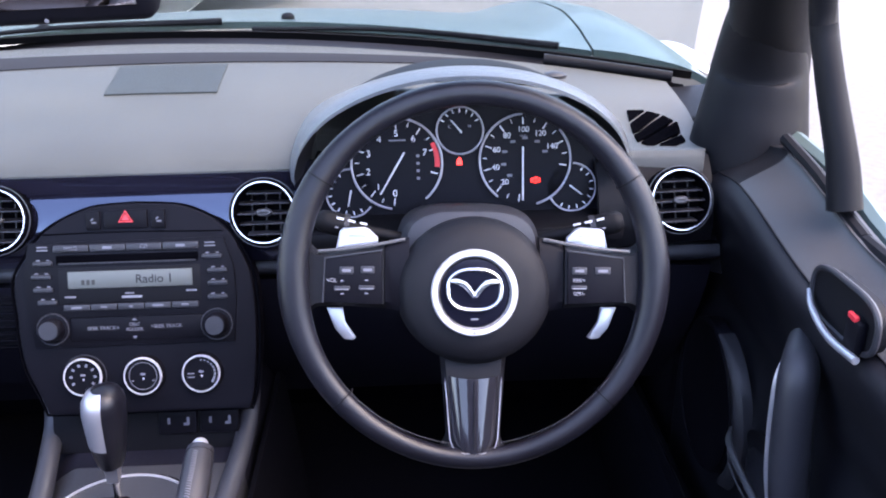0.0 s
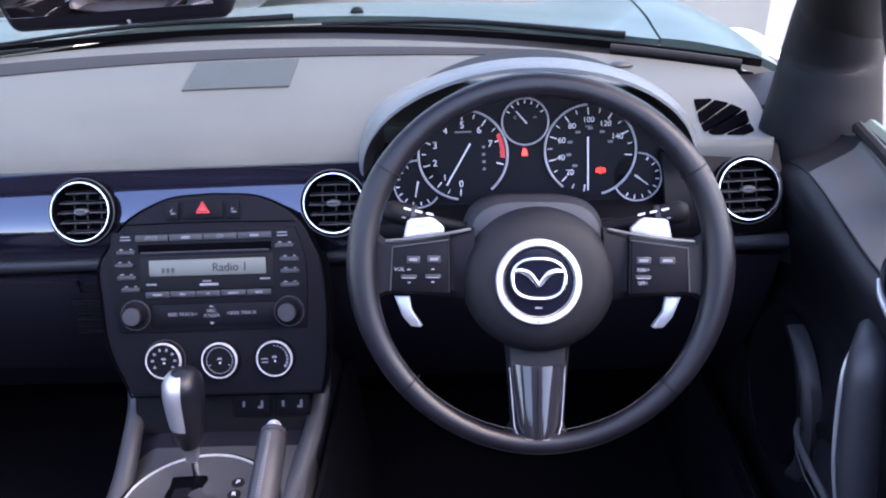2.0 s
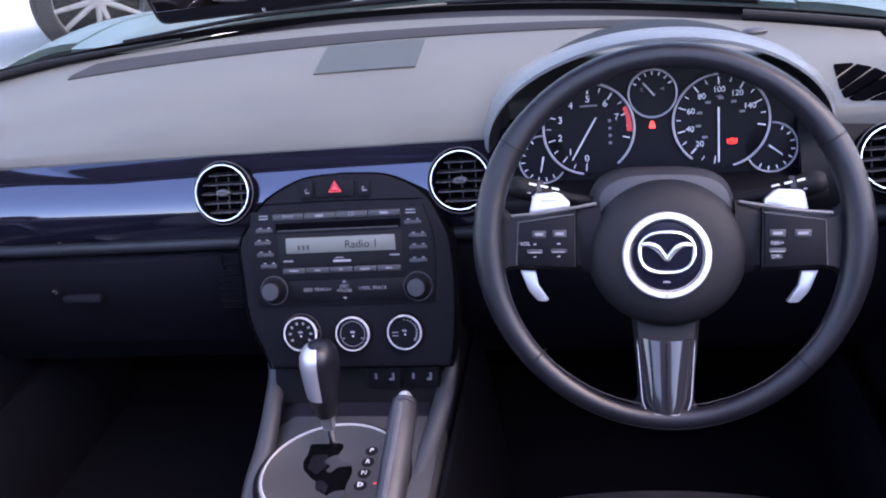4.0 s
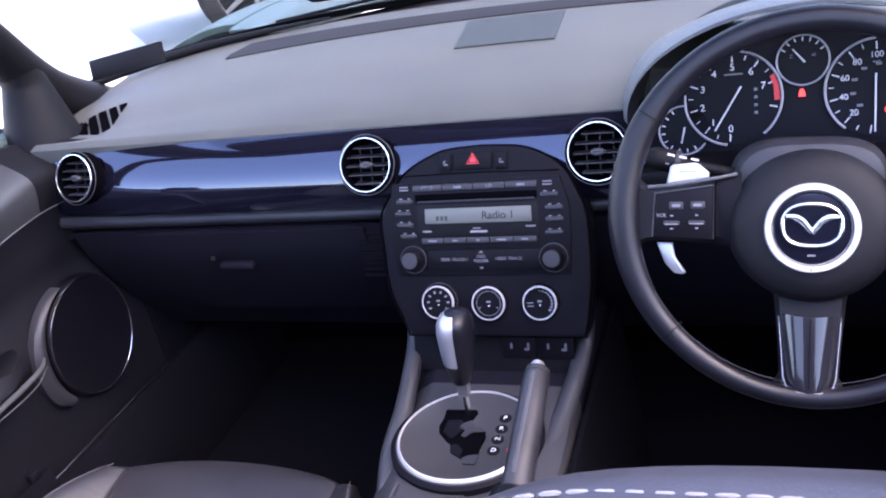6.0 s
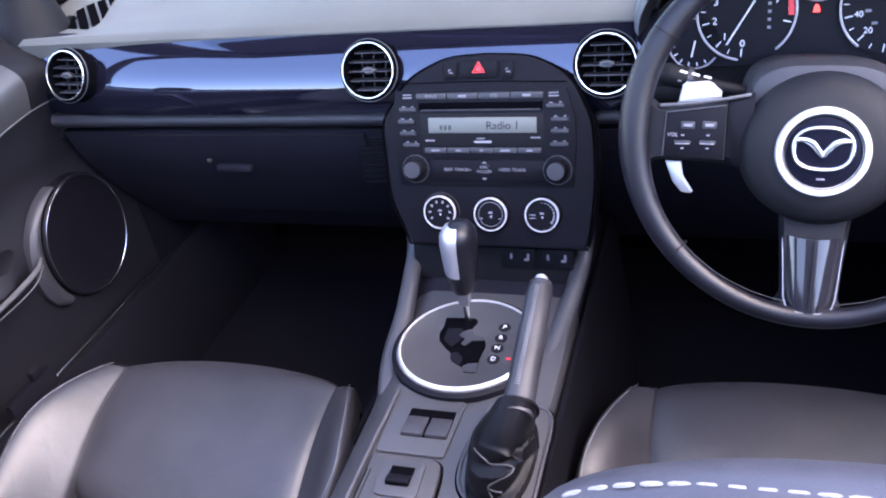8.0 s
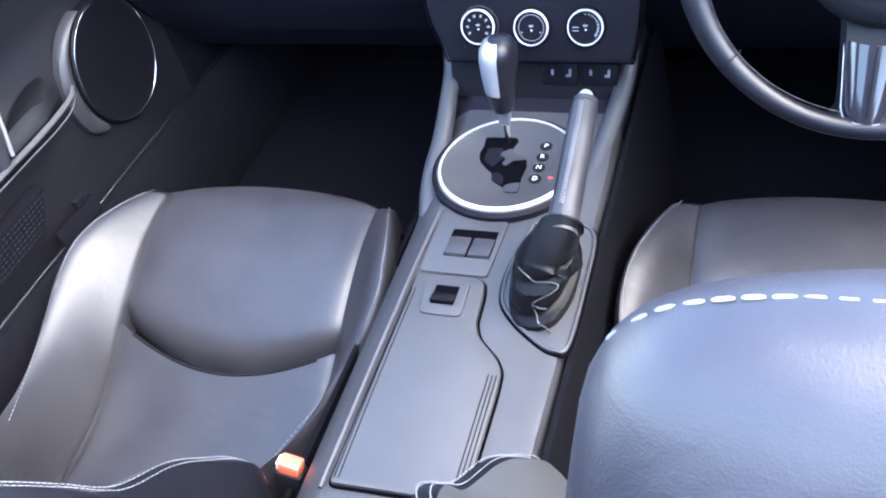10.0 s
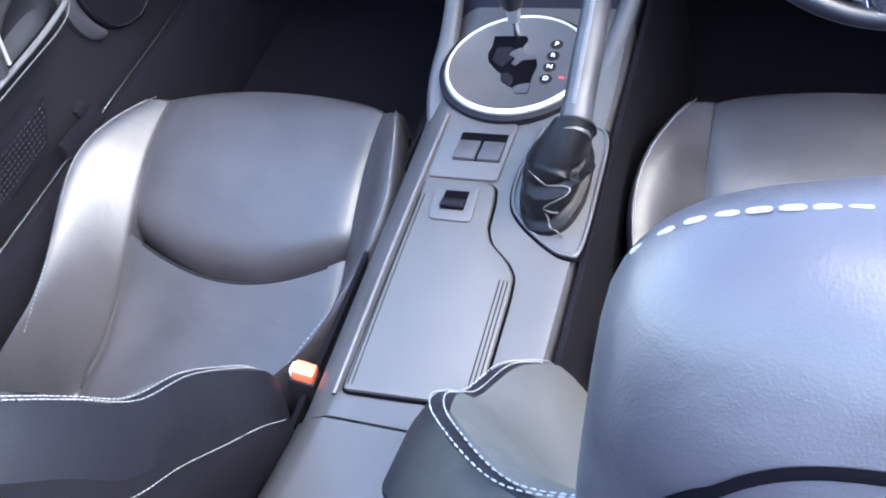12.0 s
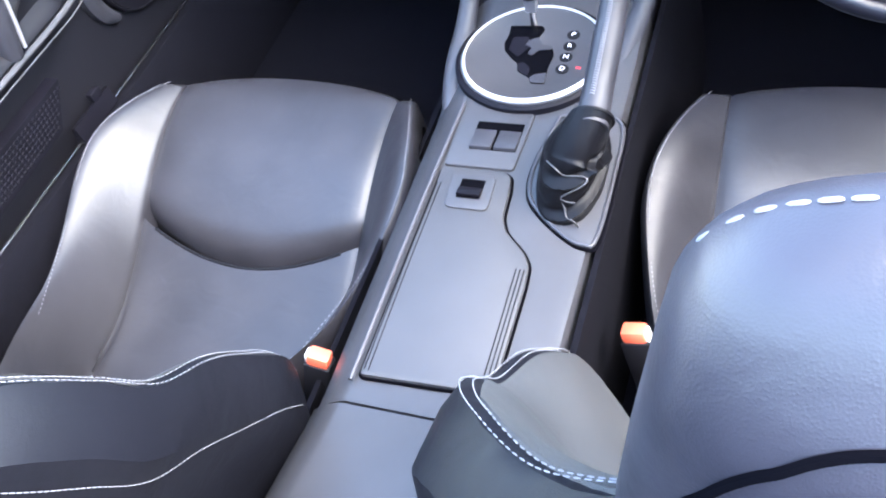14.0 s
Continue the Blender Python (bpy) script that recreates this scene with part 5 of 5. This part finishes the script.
# ---- doors ----
def make_door(sx, name):
    d = tagged(new(name), "black car door lined with grained plastic", "door", "doors")

    def px(y, z):
        x = 0.690 - 0.022 * smooth(0.64, 0.74, z) - 0.035 * math.exp(-((z - 0.505) / 0.022) ** 2) * smooth(0.06, -0.03, y) + 0.012 * math.exp(-((z - 0.585) / 0.04) ** 2)
        return x + 0.065 * smooth(0.735, 0.795, z) ** 1.5

    def drop(y):
        return 0.004 + 0.032 * smooth(0.17, -0.06, y) + 0.012 * smooth(0.16, 0.24, y)

    # height above which the lining is coloured as top-lit
    belt = 0.760 if sx > 0 else 0.694
    part("lining_joint", tube([(sx * (px(y, belt) - 0.001), y, belt - drop(y) * (belt - 0.6) / 0.195) for y in steps(0.30, -0.85, 40)], 0.0012, 6), M_SHROUD if sx < 0 else M_RUBBER, d, "fine joint under the door top")
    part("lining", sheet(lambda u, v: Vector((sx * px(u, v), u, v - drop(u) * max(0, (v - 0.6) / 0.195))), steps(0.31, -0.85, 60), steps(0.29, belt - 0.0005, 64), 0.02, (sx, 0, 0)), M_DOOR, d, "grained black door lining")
    part("upper_lining", sheet(lambda u, v: Vector((sx * px(u, v), u, v - drop(u) * max(0, (v - 0.6) / 0.195))), steps(0.16, -0.85, 56), steps(belt, 0.795, 14), 0.02, (sx, 0, 0)), M_DOOR_LIT, d, "grained roll along the door top, lightened for skylight")
    part("corner_cover", sheet(lambda u, v: Vector((sx * px(u, v), u, v - drop(u) * max(0, (v - 0.6) / 0.195))), steps(0.31, 0.161, 8), steps(belt, 0.795, 14), 0.02, (sx, 0, 0)), M_PILLAR, d, "black cover at the front of the door top")
    part("ledge_trim", tube([(sx * 0.668, 0.055, 0.505), (sx * 0.658, 0.03, 0.500), (sx * 0.655, -0.04, 0.496), (sx * 0.654, -0.15, 0.497), (sx * 0.652, -0.4, 0.498), (sx * 0.65, -0.8, 0.50)], [0.0022, 0.0038, 0.0042, 0.0042, 0.0042, 0.0042], 8, n=30), M_SHROUD, d, "satin grey edge of the armrest ledge")
    part("ledge_line", tube([(sx * 0.664, 0.05, 0.494), (sx * 0.653, 0.0, 0.485), (sx * 0.652, -0.15, 0.485), (sx * 0.650, -0.8, 0.488)], 0.0011, 6, n=24), M_SHROUD, d, "fine line under the ledge")
    part("pull_cup", moved(turned([(0.052, 0.0), (0.050, 0.003), (0.044, 0.0015), (0.001, 0.0)], 40, 1.0, 0.40), axes((sx * 0.674, -0.030, 0.530), (0, -sx, 0.22), (0, 0.22 * sx, 1))), M_RUBBER, d, "dark oval recess above the ledge")
    part("skin", sheet(lambda u, v: Vector((sx * (0.80 - 0.03 * smooth(0.7, 0.75, v)), u, v)), steps(0.40, -0.95, 20), steps(0.22, 0.745, 16), 0.02, (-sx, 0, 0)), M_PAINT, d, "pale green metallic outer skin")
    part("belt_seal", tube([(sx * 0.742, 0.19, 0.797), (sx * 0.742, 0.10, 0.785), (sx * 0.742, 0.0, 0.763), (sx * 0.742, -0.1, 0.760), (sx * 0.742, -0.9, 0.760)], 0.007, 8, n=20), M_RUBBER, d)
    part("capping", tube([(sx * 0.768, 0.30, 0.786), (sx * 0.768, 0.10, 0.776), (sx * 0.768, 0.0, 0.756), (sx * 0.768, -0.1, 0.753), (sx * 0.768, -0.9, 0.753)], 0.013, 8, n=20), M_PAINT, d, "bright painted door top")
    sm = axes((sx * 0.682, 0.165, 0.476), (0, -sx, 0), (0.0, 0, 1))
    sp = part("speaker_pod", moved(turned([(0.100, -0.01), (0.099, 0.004), (0.096, 0.007), (0.093, 0.006), (0.001, 0.005)], 56, 0.93, 1.0), sm), M_BTN, d)
    # same ring on both doors; dark plastic paints the driver's one as shaded
    part("speaker_ring", moved(rings([[Vector(((0.0955 + 0.0012 * math.cos(b)) * 0.93 * math.cos(t), (0.0955 + 0.0012 * math.cos(b)) * math.sin(t), 0.0075 + 0.0010 * math.sin(b))) for b in [2 * math.pi * j / 8 for j in range(8)]] for t in [2 * math.pi * i / 56 for i in range(56)]], loop=True), sm), M_CHROME if sx < 0 else M_PLAST, sp, "thin ring round the speaker")
    def cheek_pt(u, v):
        t = radians(105 + 115 * u) if sx < 0 else radians(75 - 115 * u)
        r = 0.106 + (0.006 + 0.034 * u) * math.sin(math.pi * min(1, u * 1.0)) ** 0.35 * v
        return sm @ Vector((0.93 * r * math.cos(t), r * math.sin(t), 0.006 - 0.003 * v + 0.006 * math.sin(math.pi * v)))

    part("speaker_cheek", sheet(cheek_pt, steps(0.02, 0.98, 20), steps(0, 1, 6), 0.012, (sx, 0, 0)), M_PLAST2, d, "grey crescent moulding behind the speaker")
    part("pull_handle", tube([(sx * 0.676, -0.052, 0.682), (sx * 0.660, -0.088, 0.674), (sx * 0.655, -0.101, 0.64), (sx * 0.655, -0.114, 0.565), (sx * 0.662, -0.122, 0.505)], [0.012, 0.017, 0.018, 0.018, 0.014], 14, n=30), M_PLAST2, d, "thick black pull handle")
    part("pull_trim", tube([(sx * 0.655, -0.074, 0.683), (sx * 0.641, -0.086, 0.655), (sx * 0.640, -0.098, 0.575), (sx * 0.648, -0.108, 0.51)], 0.0028, 8, n=20), M_SILVER, d, "silver strip on the pull handle")
    bez = []
    for i in range(40):
        t = 2 * math.pi * i / 40
        c, s = math.copysign(abs(math.cos(t)) ** 0.55, math.cos(t)), math.copysign(abs(math.sin(t)) ** 0.7, math.sin(t))
        bez.append(Vector((sx * 0.672, -0.118 + 0.056 * c, 0.748 + 0.025 * s - 0.004 * c)))
    well = bmesh.new()
    well.faces.new([well.verts.new(Vector((sx * 0.6725, -0.118 + (q.y + 0.118) * 0.97, 0.748 + (q.z - 0.748) * 0.97))) for q in bez])
    hw = bmesh.ops.extrude_face_region(well, geom=well.faces[:])
    bmesh.ops.translate(well, verts=[g for g in hw["geom"] if isinstance(g, bmesh.types.BMVert)], vec=(sx * 0.01, 0, 0))
    hp = part("handle_well", well, M_RUBBER, d, "dark handle recess")
    part("handle_bezel", tube(bez, 0.0028, 8, up=(1, 0, 0), loop=True), M_PLAST2, hp)
    part("release_lever", tube([(sx * 0.669, -0.062, 0.738), (sx * 0.663, -0.085, 0.731), (sx * 0.660, -0.125, 0.726), (sx * 0.662, -0.168, 0.729)], [0.0020, 0.0030, 0.0034, 0.0036], 10, n=16), M_SILVER, hp, "silver door release lever")
    part("lock_tab", rbox(0.010, 0.020, 0.030, 0.003, (sx * 0.668, -0.150, 0.742)), M_BTN, hp)
    part("lock_mark", rbox(0.004, 0.013, 0.005, 0.001, (sx * 0.665, -0.148, 0.7575)), M_RED, hp, "small red lock mark")
    pk = part("pocket", rings([[Vector((sx * (0.676 - 0.022 * f), y, z)) for y, z in ((-0.090, 0.440), (-0.132, 0.383), (-0.42, 0.376), (-0.44, 0.40), (-0.42, 0.440))] for f in (0, 0.8, 1)]), M_PLAST, d, "black net-fronted door pocket")
    dots = []
    for a in range(34):
        for b in range(7):
            f = (a + 0.5 * (b % 2)) / 34
            y = -0.098 - 0.30 * f - 0.035 * (b / 6) * (1 - f)
            zt, zb = 0.4355, 0.386 - 0.004 * f
            dots.append(moved(rbox(0.002, 0.0060, 0.0045, 0.0008, segs=1), pose(sx * 0.6535, y, zt + (zb - zt) * (0.1 + 0.8 * b / 6))))
    tagged(part("net", joined(*dots), M_PLAST, pk, "diamond net"), kind="stuff")
    part("window_bar", tube([(sx * 0.738, 0.030, 0.775), (sx * 0.735, 0.045, 0.82), (sx * 0.722, 0.075, 0.90), (sx * 0.710, 0.085, 0.965), (sx * 0.682, 0.04, 1.06), (sx * 0.655, -0.02, 1.14)], [0.017, 0.0155, 0.014, 0.013, 0.012, 0.012], 10, n=24), M_RUBBER, d, "curved black window frame bar")
    return d


make_door(1, "door_1")
make_door(-1, "door_2")
for sx, n in ((-1, 1), (1, 2)):
    s = part("sill", rings([[Vector((sx * x, y, z)) for x, z in ((0.628, 0.15), (0.628, 0.325), (0.640, 0.343), (0.662, 0.343), (0.668, 0.30), (0.74, 0.27), (0.74, 0.15))] for y in (0.6, -0.9)]), M_CARPET)
    tagged(s, "black plastic door sill beside the seat", "sill", kind="structure")
    e = part("sill_trim", tube([(sx * 0.653, 0.45, 0.344), (sx * 0.653, 0.1, 0.346), (sx * 0.653, -0.85, 0.346)], 0.0019, 8, n=12), M_CHROME)
    tagged(e, "bright metal edge strip along the sill", "trim", kind="structure")
    w = part("side_wall", rbox(0.04, 0.5, 0.62, 0.008, (sx * 0.70, 0.56, 0.46)), M_CARPET)
    tagged(w, "black trimmed side wall of the footwell", "side wall", kind="structure")

fit_ob = thing("sill_fitting", "small black bracket on the sill beside the seat", "bracket")
part("plate", rings([[Vector((x, y, z)) for x, z in ((-0.660, 0.343), (-0.655, 0.372), (-0.648, 0.374), (-0.644, 0.346))] for y in (-0.03, -0.12)]), M_PLAST, fit_ob)
part("knob", rbox(0.012, 0.022, 0.016, 0.003, (-0.652, -0.055, 0.380)), M_PLAST, fit_ob)

# ---- windscreen frame ----
frame_ob = thing("windscreen_frame", "black windscreen pillars and header with clear glass", "windscreen")
for sx in (-1, 1):
    part("pillar", tube([(sx * 0.815, 0.50, 0.745), (sx * 0.778, 0.36, 0.832), (sx * 0.708, 0.2, 0.950), (sx * 0.64, 0.05, 1.08), (sx * 0.60, -0.03, 1.16)], [0.074, 0.054, 0.043, 0.040, 0.036] if sx > 0 else [0.060, 0.042, 0.042, 0.040, 0.036], 20, flat=0.8, n=30), M_PILLAR, frame_ob, "thick black windscreen pillar")
    part("pillar_cover", tube([(sx * 0.702, 0.2, 0.957), (sx * 0.725, 0.255, 0.910), (sx * 0.739, 0.285, 0.865), (sx * 0.739, 0.285, 0.82), (sx * 0.736, 0.28, 0.775), (sx * 0.733, 0.275, 0.72), (sx * 0.733, 0.27, 0.62)], [0.030, 0.043, 0.054, 0.061, 0.068, 0.074, 0.074] if sx > 0 else [0.020, 0.024, 0.032, 0.044, 0.056, 0.066, 0.070], 28, flat=1.05, up=(0, 1, 0), n=30), M_PILLAR, frame_ob, "moulded black cover at the pillar foot")
    part("foot_trim", sheet(lambda u, v: Vector((sx * ((0.692 if sx > 0 else 0.752) + 0.075 * v), 0.235 + 0.26 * u, zpad(0.69, 0.235 + 0.26 * u) - 0.010 + (0.040 - 0.034 * u) * v * v)), steps(0, 1, 14), steps(0, 1, 6), 0.012, (0, 0, -1)), M_PILLAR, frame_ob, "curved black trim between dashboard and pillar")
part("header_lining", sheet(lambda u, v: Vector((u * 0.60, -0.03 + 0.03 * (1 - u * u) + 0.14 * v, 1.18 - 0.07 * v - 0.02 * u * u)), steps(-1, 1, 20), steps(0, 1, 4), 0.02, (0, 0.4, 0.9)), M_PILLAR, frame_ob, "black lining of the windscreen header")
part("header", tube([(-0.60, -0.03, 1.16), (-0.3, -0.01, 1.185), (0, 0.0, 1.19), (0.3, -0.01, 1.185), (0.60, -0.03, 1.16)], 0.036, 14, flat=0.7, n=24), M_PLAST, frame_ob)


def glass_pt(u, v):
    x = u * (0.735 - 0.12 * v)
    b = Vector((x, yfar(x) + 0.045, zpad(x, yfar(x)) + 0.004))
    t = Vector((x, 0.0 - 0.03 * abs(u) ** 2, 1.18 - 0.02 * u * u))
    return b.lerp(t, v) + Vector((0, 0.03, 0.03)) * math.sin(math.pi * v)


gp = part("glass", sheet(glass_pt, steps(-1, 1, 30), steps(0, 1, 12), 0.004, (0, 0.5, 0.8)), M_GLASS, frame_ob, "clear laminated glass")
gp.visible_shadow = False
part("frit_band", sheet(lambda u, v: glass_pt(u, 0.030 * v) + Vector((0, -0.004, -0.002)), steps(-1, 1, 40), steps(0, 1, 3), 0.002, (0, -0.5, -0.5)), M_RUBBER, frame_ob, "black band along the foot of the glass")
part("lower_seal", tube([glass_pt(u, 0.0) + Vector((0, -0.004, 0.002)) for u in steps(-1, 1, 40)], 0.004, 8), M_PLAST2, frame_ob, "grey rubber seal")
part("corner_seal", tube([(x, yfar(x) - 0.06 * max(0, (-x - 0.6) / 0.165) ** 2, zpad(x, yfar(x)) + 0.008) for x in steps(-0.36, -0.800, 24)], [0.002 + 0.006 * min(1, k / 14) for k in range(25)], 10), M_RUBBER, frame_ob, "black seal rounding the corner of the glass")
part("corner_seal", tube([(x, yfar(x) + 0.01, zpad(x, yfar(x)) + 0.006) for x in steps(0.52, 0.70, 12)], 0.008, 10), M_RUBBER, frame_ob, "black seal rounding the corner of the glass")
tag_ob = part("screen_tag", moved(rbox(0.150, 0.034, 0.004, 0.001), axes((-0.655, 0.43, 0.842), (1, 0.05, 0.12), (-0.1, 0.35, 1))), M_RUBBER)
tagged(tag_ob, "small black card holder at the windscreen corner", "card holder")

# rear view mirror
mir = thing("rear_view_mirror", "black rear view mirror hanging from the windscreen", "mirror", pose(-0.045, 0.15, 0.982, 22, -3, -8))
part("casing", rbox(0.25, 0.035, 0.068, 0.014, (0, 0, 0), 4), M_PLAST, mir)
part("mirror_glass", rbox(0.225, 0.003, 0.042, 0.001, (0, -0.018, 0.010)), M_MIRROR, mir)
part("stem", tube([(0, 0.015, 0.02), (0.01, 0.04, 0.07), (0.01, 0.02, 0.15)], 0.009, 10), M_PLAST, mir)
part("dimmer_mark", moved(turned([(0.0022, 0), (0.0022, 0.001), (0.0005, 0.001)], 16), pose(0.016, -0.0180, -0.024, 90)), M_DIM, mir)

# ---- bonnet, cowl, wipers ----
def ycowl(x):
    return max(0.76 - 0.50 * x * x, yfar(x) + 0.072)


def bonnet_z(x, y):
    k = max(0, y - 0.7)
    z = 0.848 - 0.075 * k - 0.07 * k * k - 0.065 * (abs(x) / 0.8) ** 2
    z += 0.045 * math.exp(-((abs(x) - 0.66 + 0.05 * k) / 0.10) ** 2) * smooth(0.45, 0.9, y)
    return z - 0.07 * max(0, (abs(x) - 0.72) / 0.13) ** 2


car = thing("car_front", "pale green metallic bonnet and wings of the sports car", "car bonnet")
part("bonnet", sheet(lambda u, v: Vector(((0.60 * u), ycowl(0.6 * u) + (1.95 - 0.25 * u * u - ycowl(0.6 * u)) * v, bonnet_z(0.6 * u, ycowl(0.6 * u) + (1.95 - 0.25 * u * u - ycowl(0.6 * u)) * v))), steps(-1, 1, 40), steps(0, 1, 40), 0.012, (0, 0, -1)), M_PAINT, car, "curved pale green bonnet")
for sx, y0 in ((-1, 0.70), (1, 0.59)):
    part("wing", sheet(lambda u, v: Vector((sx * (0.604 + 0.245 * u), y0 - 0.06 * u + 1.06 * v * (1 - 0.12 * u), bonnet_z(0.604 + 0.245 * u, y0 - 0.06 * u + 1.06 * v * (1 - 0.12 * u)))), steps(0, 1, 24), steps(0, 1, 30), 0.012, (0, 0, -1)), M_PAINT, car, "rounded pale green front wing")
    part("headlight", moved(turned([(0.10, 0), (0.098, 0.012), (0.07, 0.03), (0.03, 0.04), (0.001, 0.042)], 32, 0.55, 1.2), axes((sx * 0.812, 0.90, bonnet_z(0.812, 0.90) - 0.010), (1, 0.2 * sx, -0.5 * sx * sx), (-0.2 * sx, 1, -0.15))), M_RING, car, "bright pale headlight cover")
part("nose", rings([[Vector((0.62 * math.cos(t) * k, 1.75 + 0.35 * math.sin(t) * k, z)) for t in [math.pi * i / 24 for i in range(25)]] for k, z in ((1, 0.2), (1.05, 0.4), (1.0, 0.58))], closed=False), M_PAINT, car)
part("cowl", sheet(lambda u, v: Vector((0.72 * u, yfar(0.72 * u) + 0.02 + (ycowl(0.72 * u) + 0.02 - yfar(0.72 * u) - 0.02) * v, zpad(0.72 * u, yfar(0.72 * u)) - 0.004 - 0.012 * math.sin(math.pi * v) + (bonnet_z(0.72 * u, ycowl(0.72 * u)) - zpad(0.72 * u, yfar(0.72 * u)) - 0.014) * v)), steps(-1, 1, 40), steps(0, 1, 8), 0.012, (0, 0, -1)), M_RUBBER, car, "black plastic cowl below the windscreen")
for x0, x1 in ((-0.5, 0.02), (0.08, 0.55)):
    wp = thing("wiper", "black windscreen wiper lying on the cowl", "wiper", group="wipers")
    part("arm", tube([(x1, ycowl(x1) - 0.02, bonnet_z(x1, ycowl(x1)) + 0.004), ((x0 + x1) / 2, yfar((x0 + x1) / 2) + 0.10, zpad((x0 + x1) / 2, yfar((x0 + x1) / 2)) + 0.012), (x0, yfar(x0) + 0.07, zpad(x0, yfar(x0)) + 0.010)], [0.006, 0.004, 0.003], 8, n=20), M_RUBBER, wp)
    part("blade", tube([(x, yfar(x) + 0.075, zpad(x, yfar(x)) + 0.002) for x in steps(x0 - 0.06, x1 - 0.05, 16)], 0.0035, 8), M_RUBBER, wp)
for x in (-0.28, 0.12):
    j = part("washer_jet", moved(turned([(0.012, 0), (0.011, 0.006), (0.006, 0.010), (0.001, 0.011)], 20), pose(x, ycowl(x) + 0.05, bonnet_z(x, ycowl(x) + 0.05))), M_RUBBER)
    tagged(j, "small black washer jet on the bonnet", "washer jet")

# ---- car parked alongside ----
nc = thing("parked_car", "dark car parked alongside with a silver alloy wheel", "car", pose(-2.74, 4.45, 0, 0, 0, 40))
tyre = part("tyre", moved(turned([(0.29, -0.10), (0.36, -0.09), (0.38, -0.06), (0.38, 0.06), (0.36, 0.09), (0.29, 0.10), (0.275, 0.09), (0.275, -0.09)], 56), axes((0, 0, 0.38), (1, 0, 0), (0, 0, 1))), M_TYRE, nc, "black tyre")
rim = part("rim", moved(rings([[Vector((r * math.cos(t), r * math.sin(t), z)) for r, z in ((0.28, 0.0), (0.285, 0.085), (0.272, 0.088), (0.262, 0.06), (0.262, 0.0))] for t in [2 * math.pi * i / 48 for i in range(48)]], loop=True), axes((0, 0, 0.38), (1, 0, 0), (0, 0, 1))), M_ALLOY, nc, "silver alloy rim")
for k in range(10):
    a = 2 * math.pi * k / 10 + (0.1 if k % 2 else -0.1)
    part("spoke", moved(tube([(0.04 * math.cos(a), 0.04 * math.sin(a), 0.075), (0.27 * math.cos(a), 0.27 * math.sin(a), 0.07)], [0.020, 0.014], 8, flat=0.6), axes((0, 0, 0.38), (1, 0, 0), (0, 0, 1))), M_ALLOY, nc)
part("hub", moved(turned([(0.06, 0.0), (0.06, 0.08), (0.04, 0.09), (0.001, 0.09)], 24), axes((0, 0, 0.38), (1, 0, 0), (0, 0, 1))), M_ALLOY, nc)
part("body", rings([[Vector((x, y, z)) for y, z in ((0.12, 0.30), (-0.02, 0.30), (-0.06, 0.55), (-0.02, 0.95), (0.35, 1.45), (1.35, 1.45), (1.75, 0.95), (1.78, 0.30))] for x in (0.46, 1.2, 2.2, 3.2)]), M_DARKCAR, nc, "dark glossy bodywork")
part("arch", rings([[Vector((x, y, z)) for y, z in ((0.12, 0.82), (-0.04, 0.82), (-0.02, 1.0), (1.75, 1.0), (1.75, 0.82))] for x in (-0.85, -0.3, 0.3, 0.47)]), M_DARKCAR, nc, "dark bonnet and wheel arch")

# slab whose pale colour carries the sunlight on this side of the yard
pv = part("pavement", rbox(28, 60, 0.06, 0.01, (-15.3, 10, -0.02)), M_CONCRETE)
tagged(pv, "concrete beside the car, painted paler to look sunlit", "pavement", kind="structure")
bd = part("backdrop", rbox(60, 0.5, 6.5, 0.02, (-4, 26, 3.2)), M_CLAD)
tagged(bd, "plain grey clad building across the yard", "building", kind="structure")
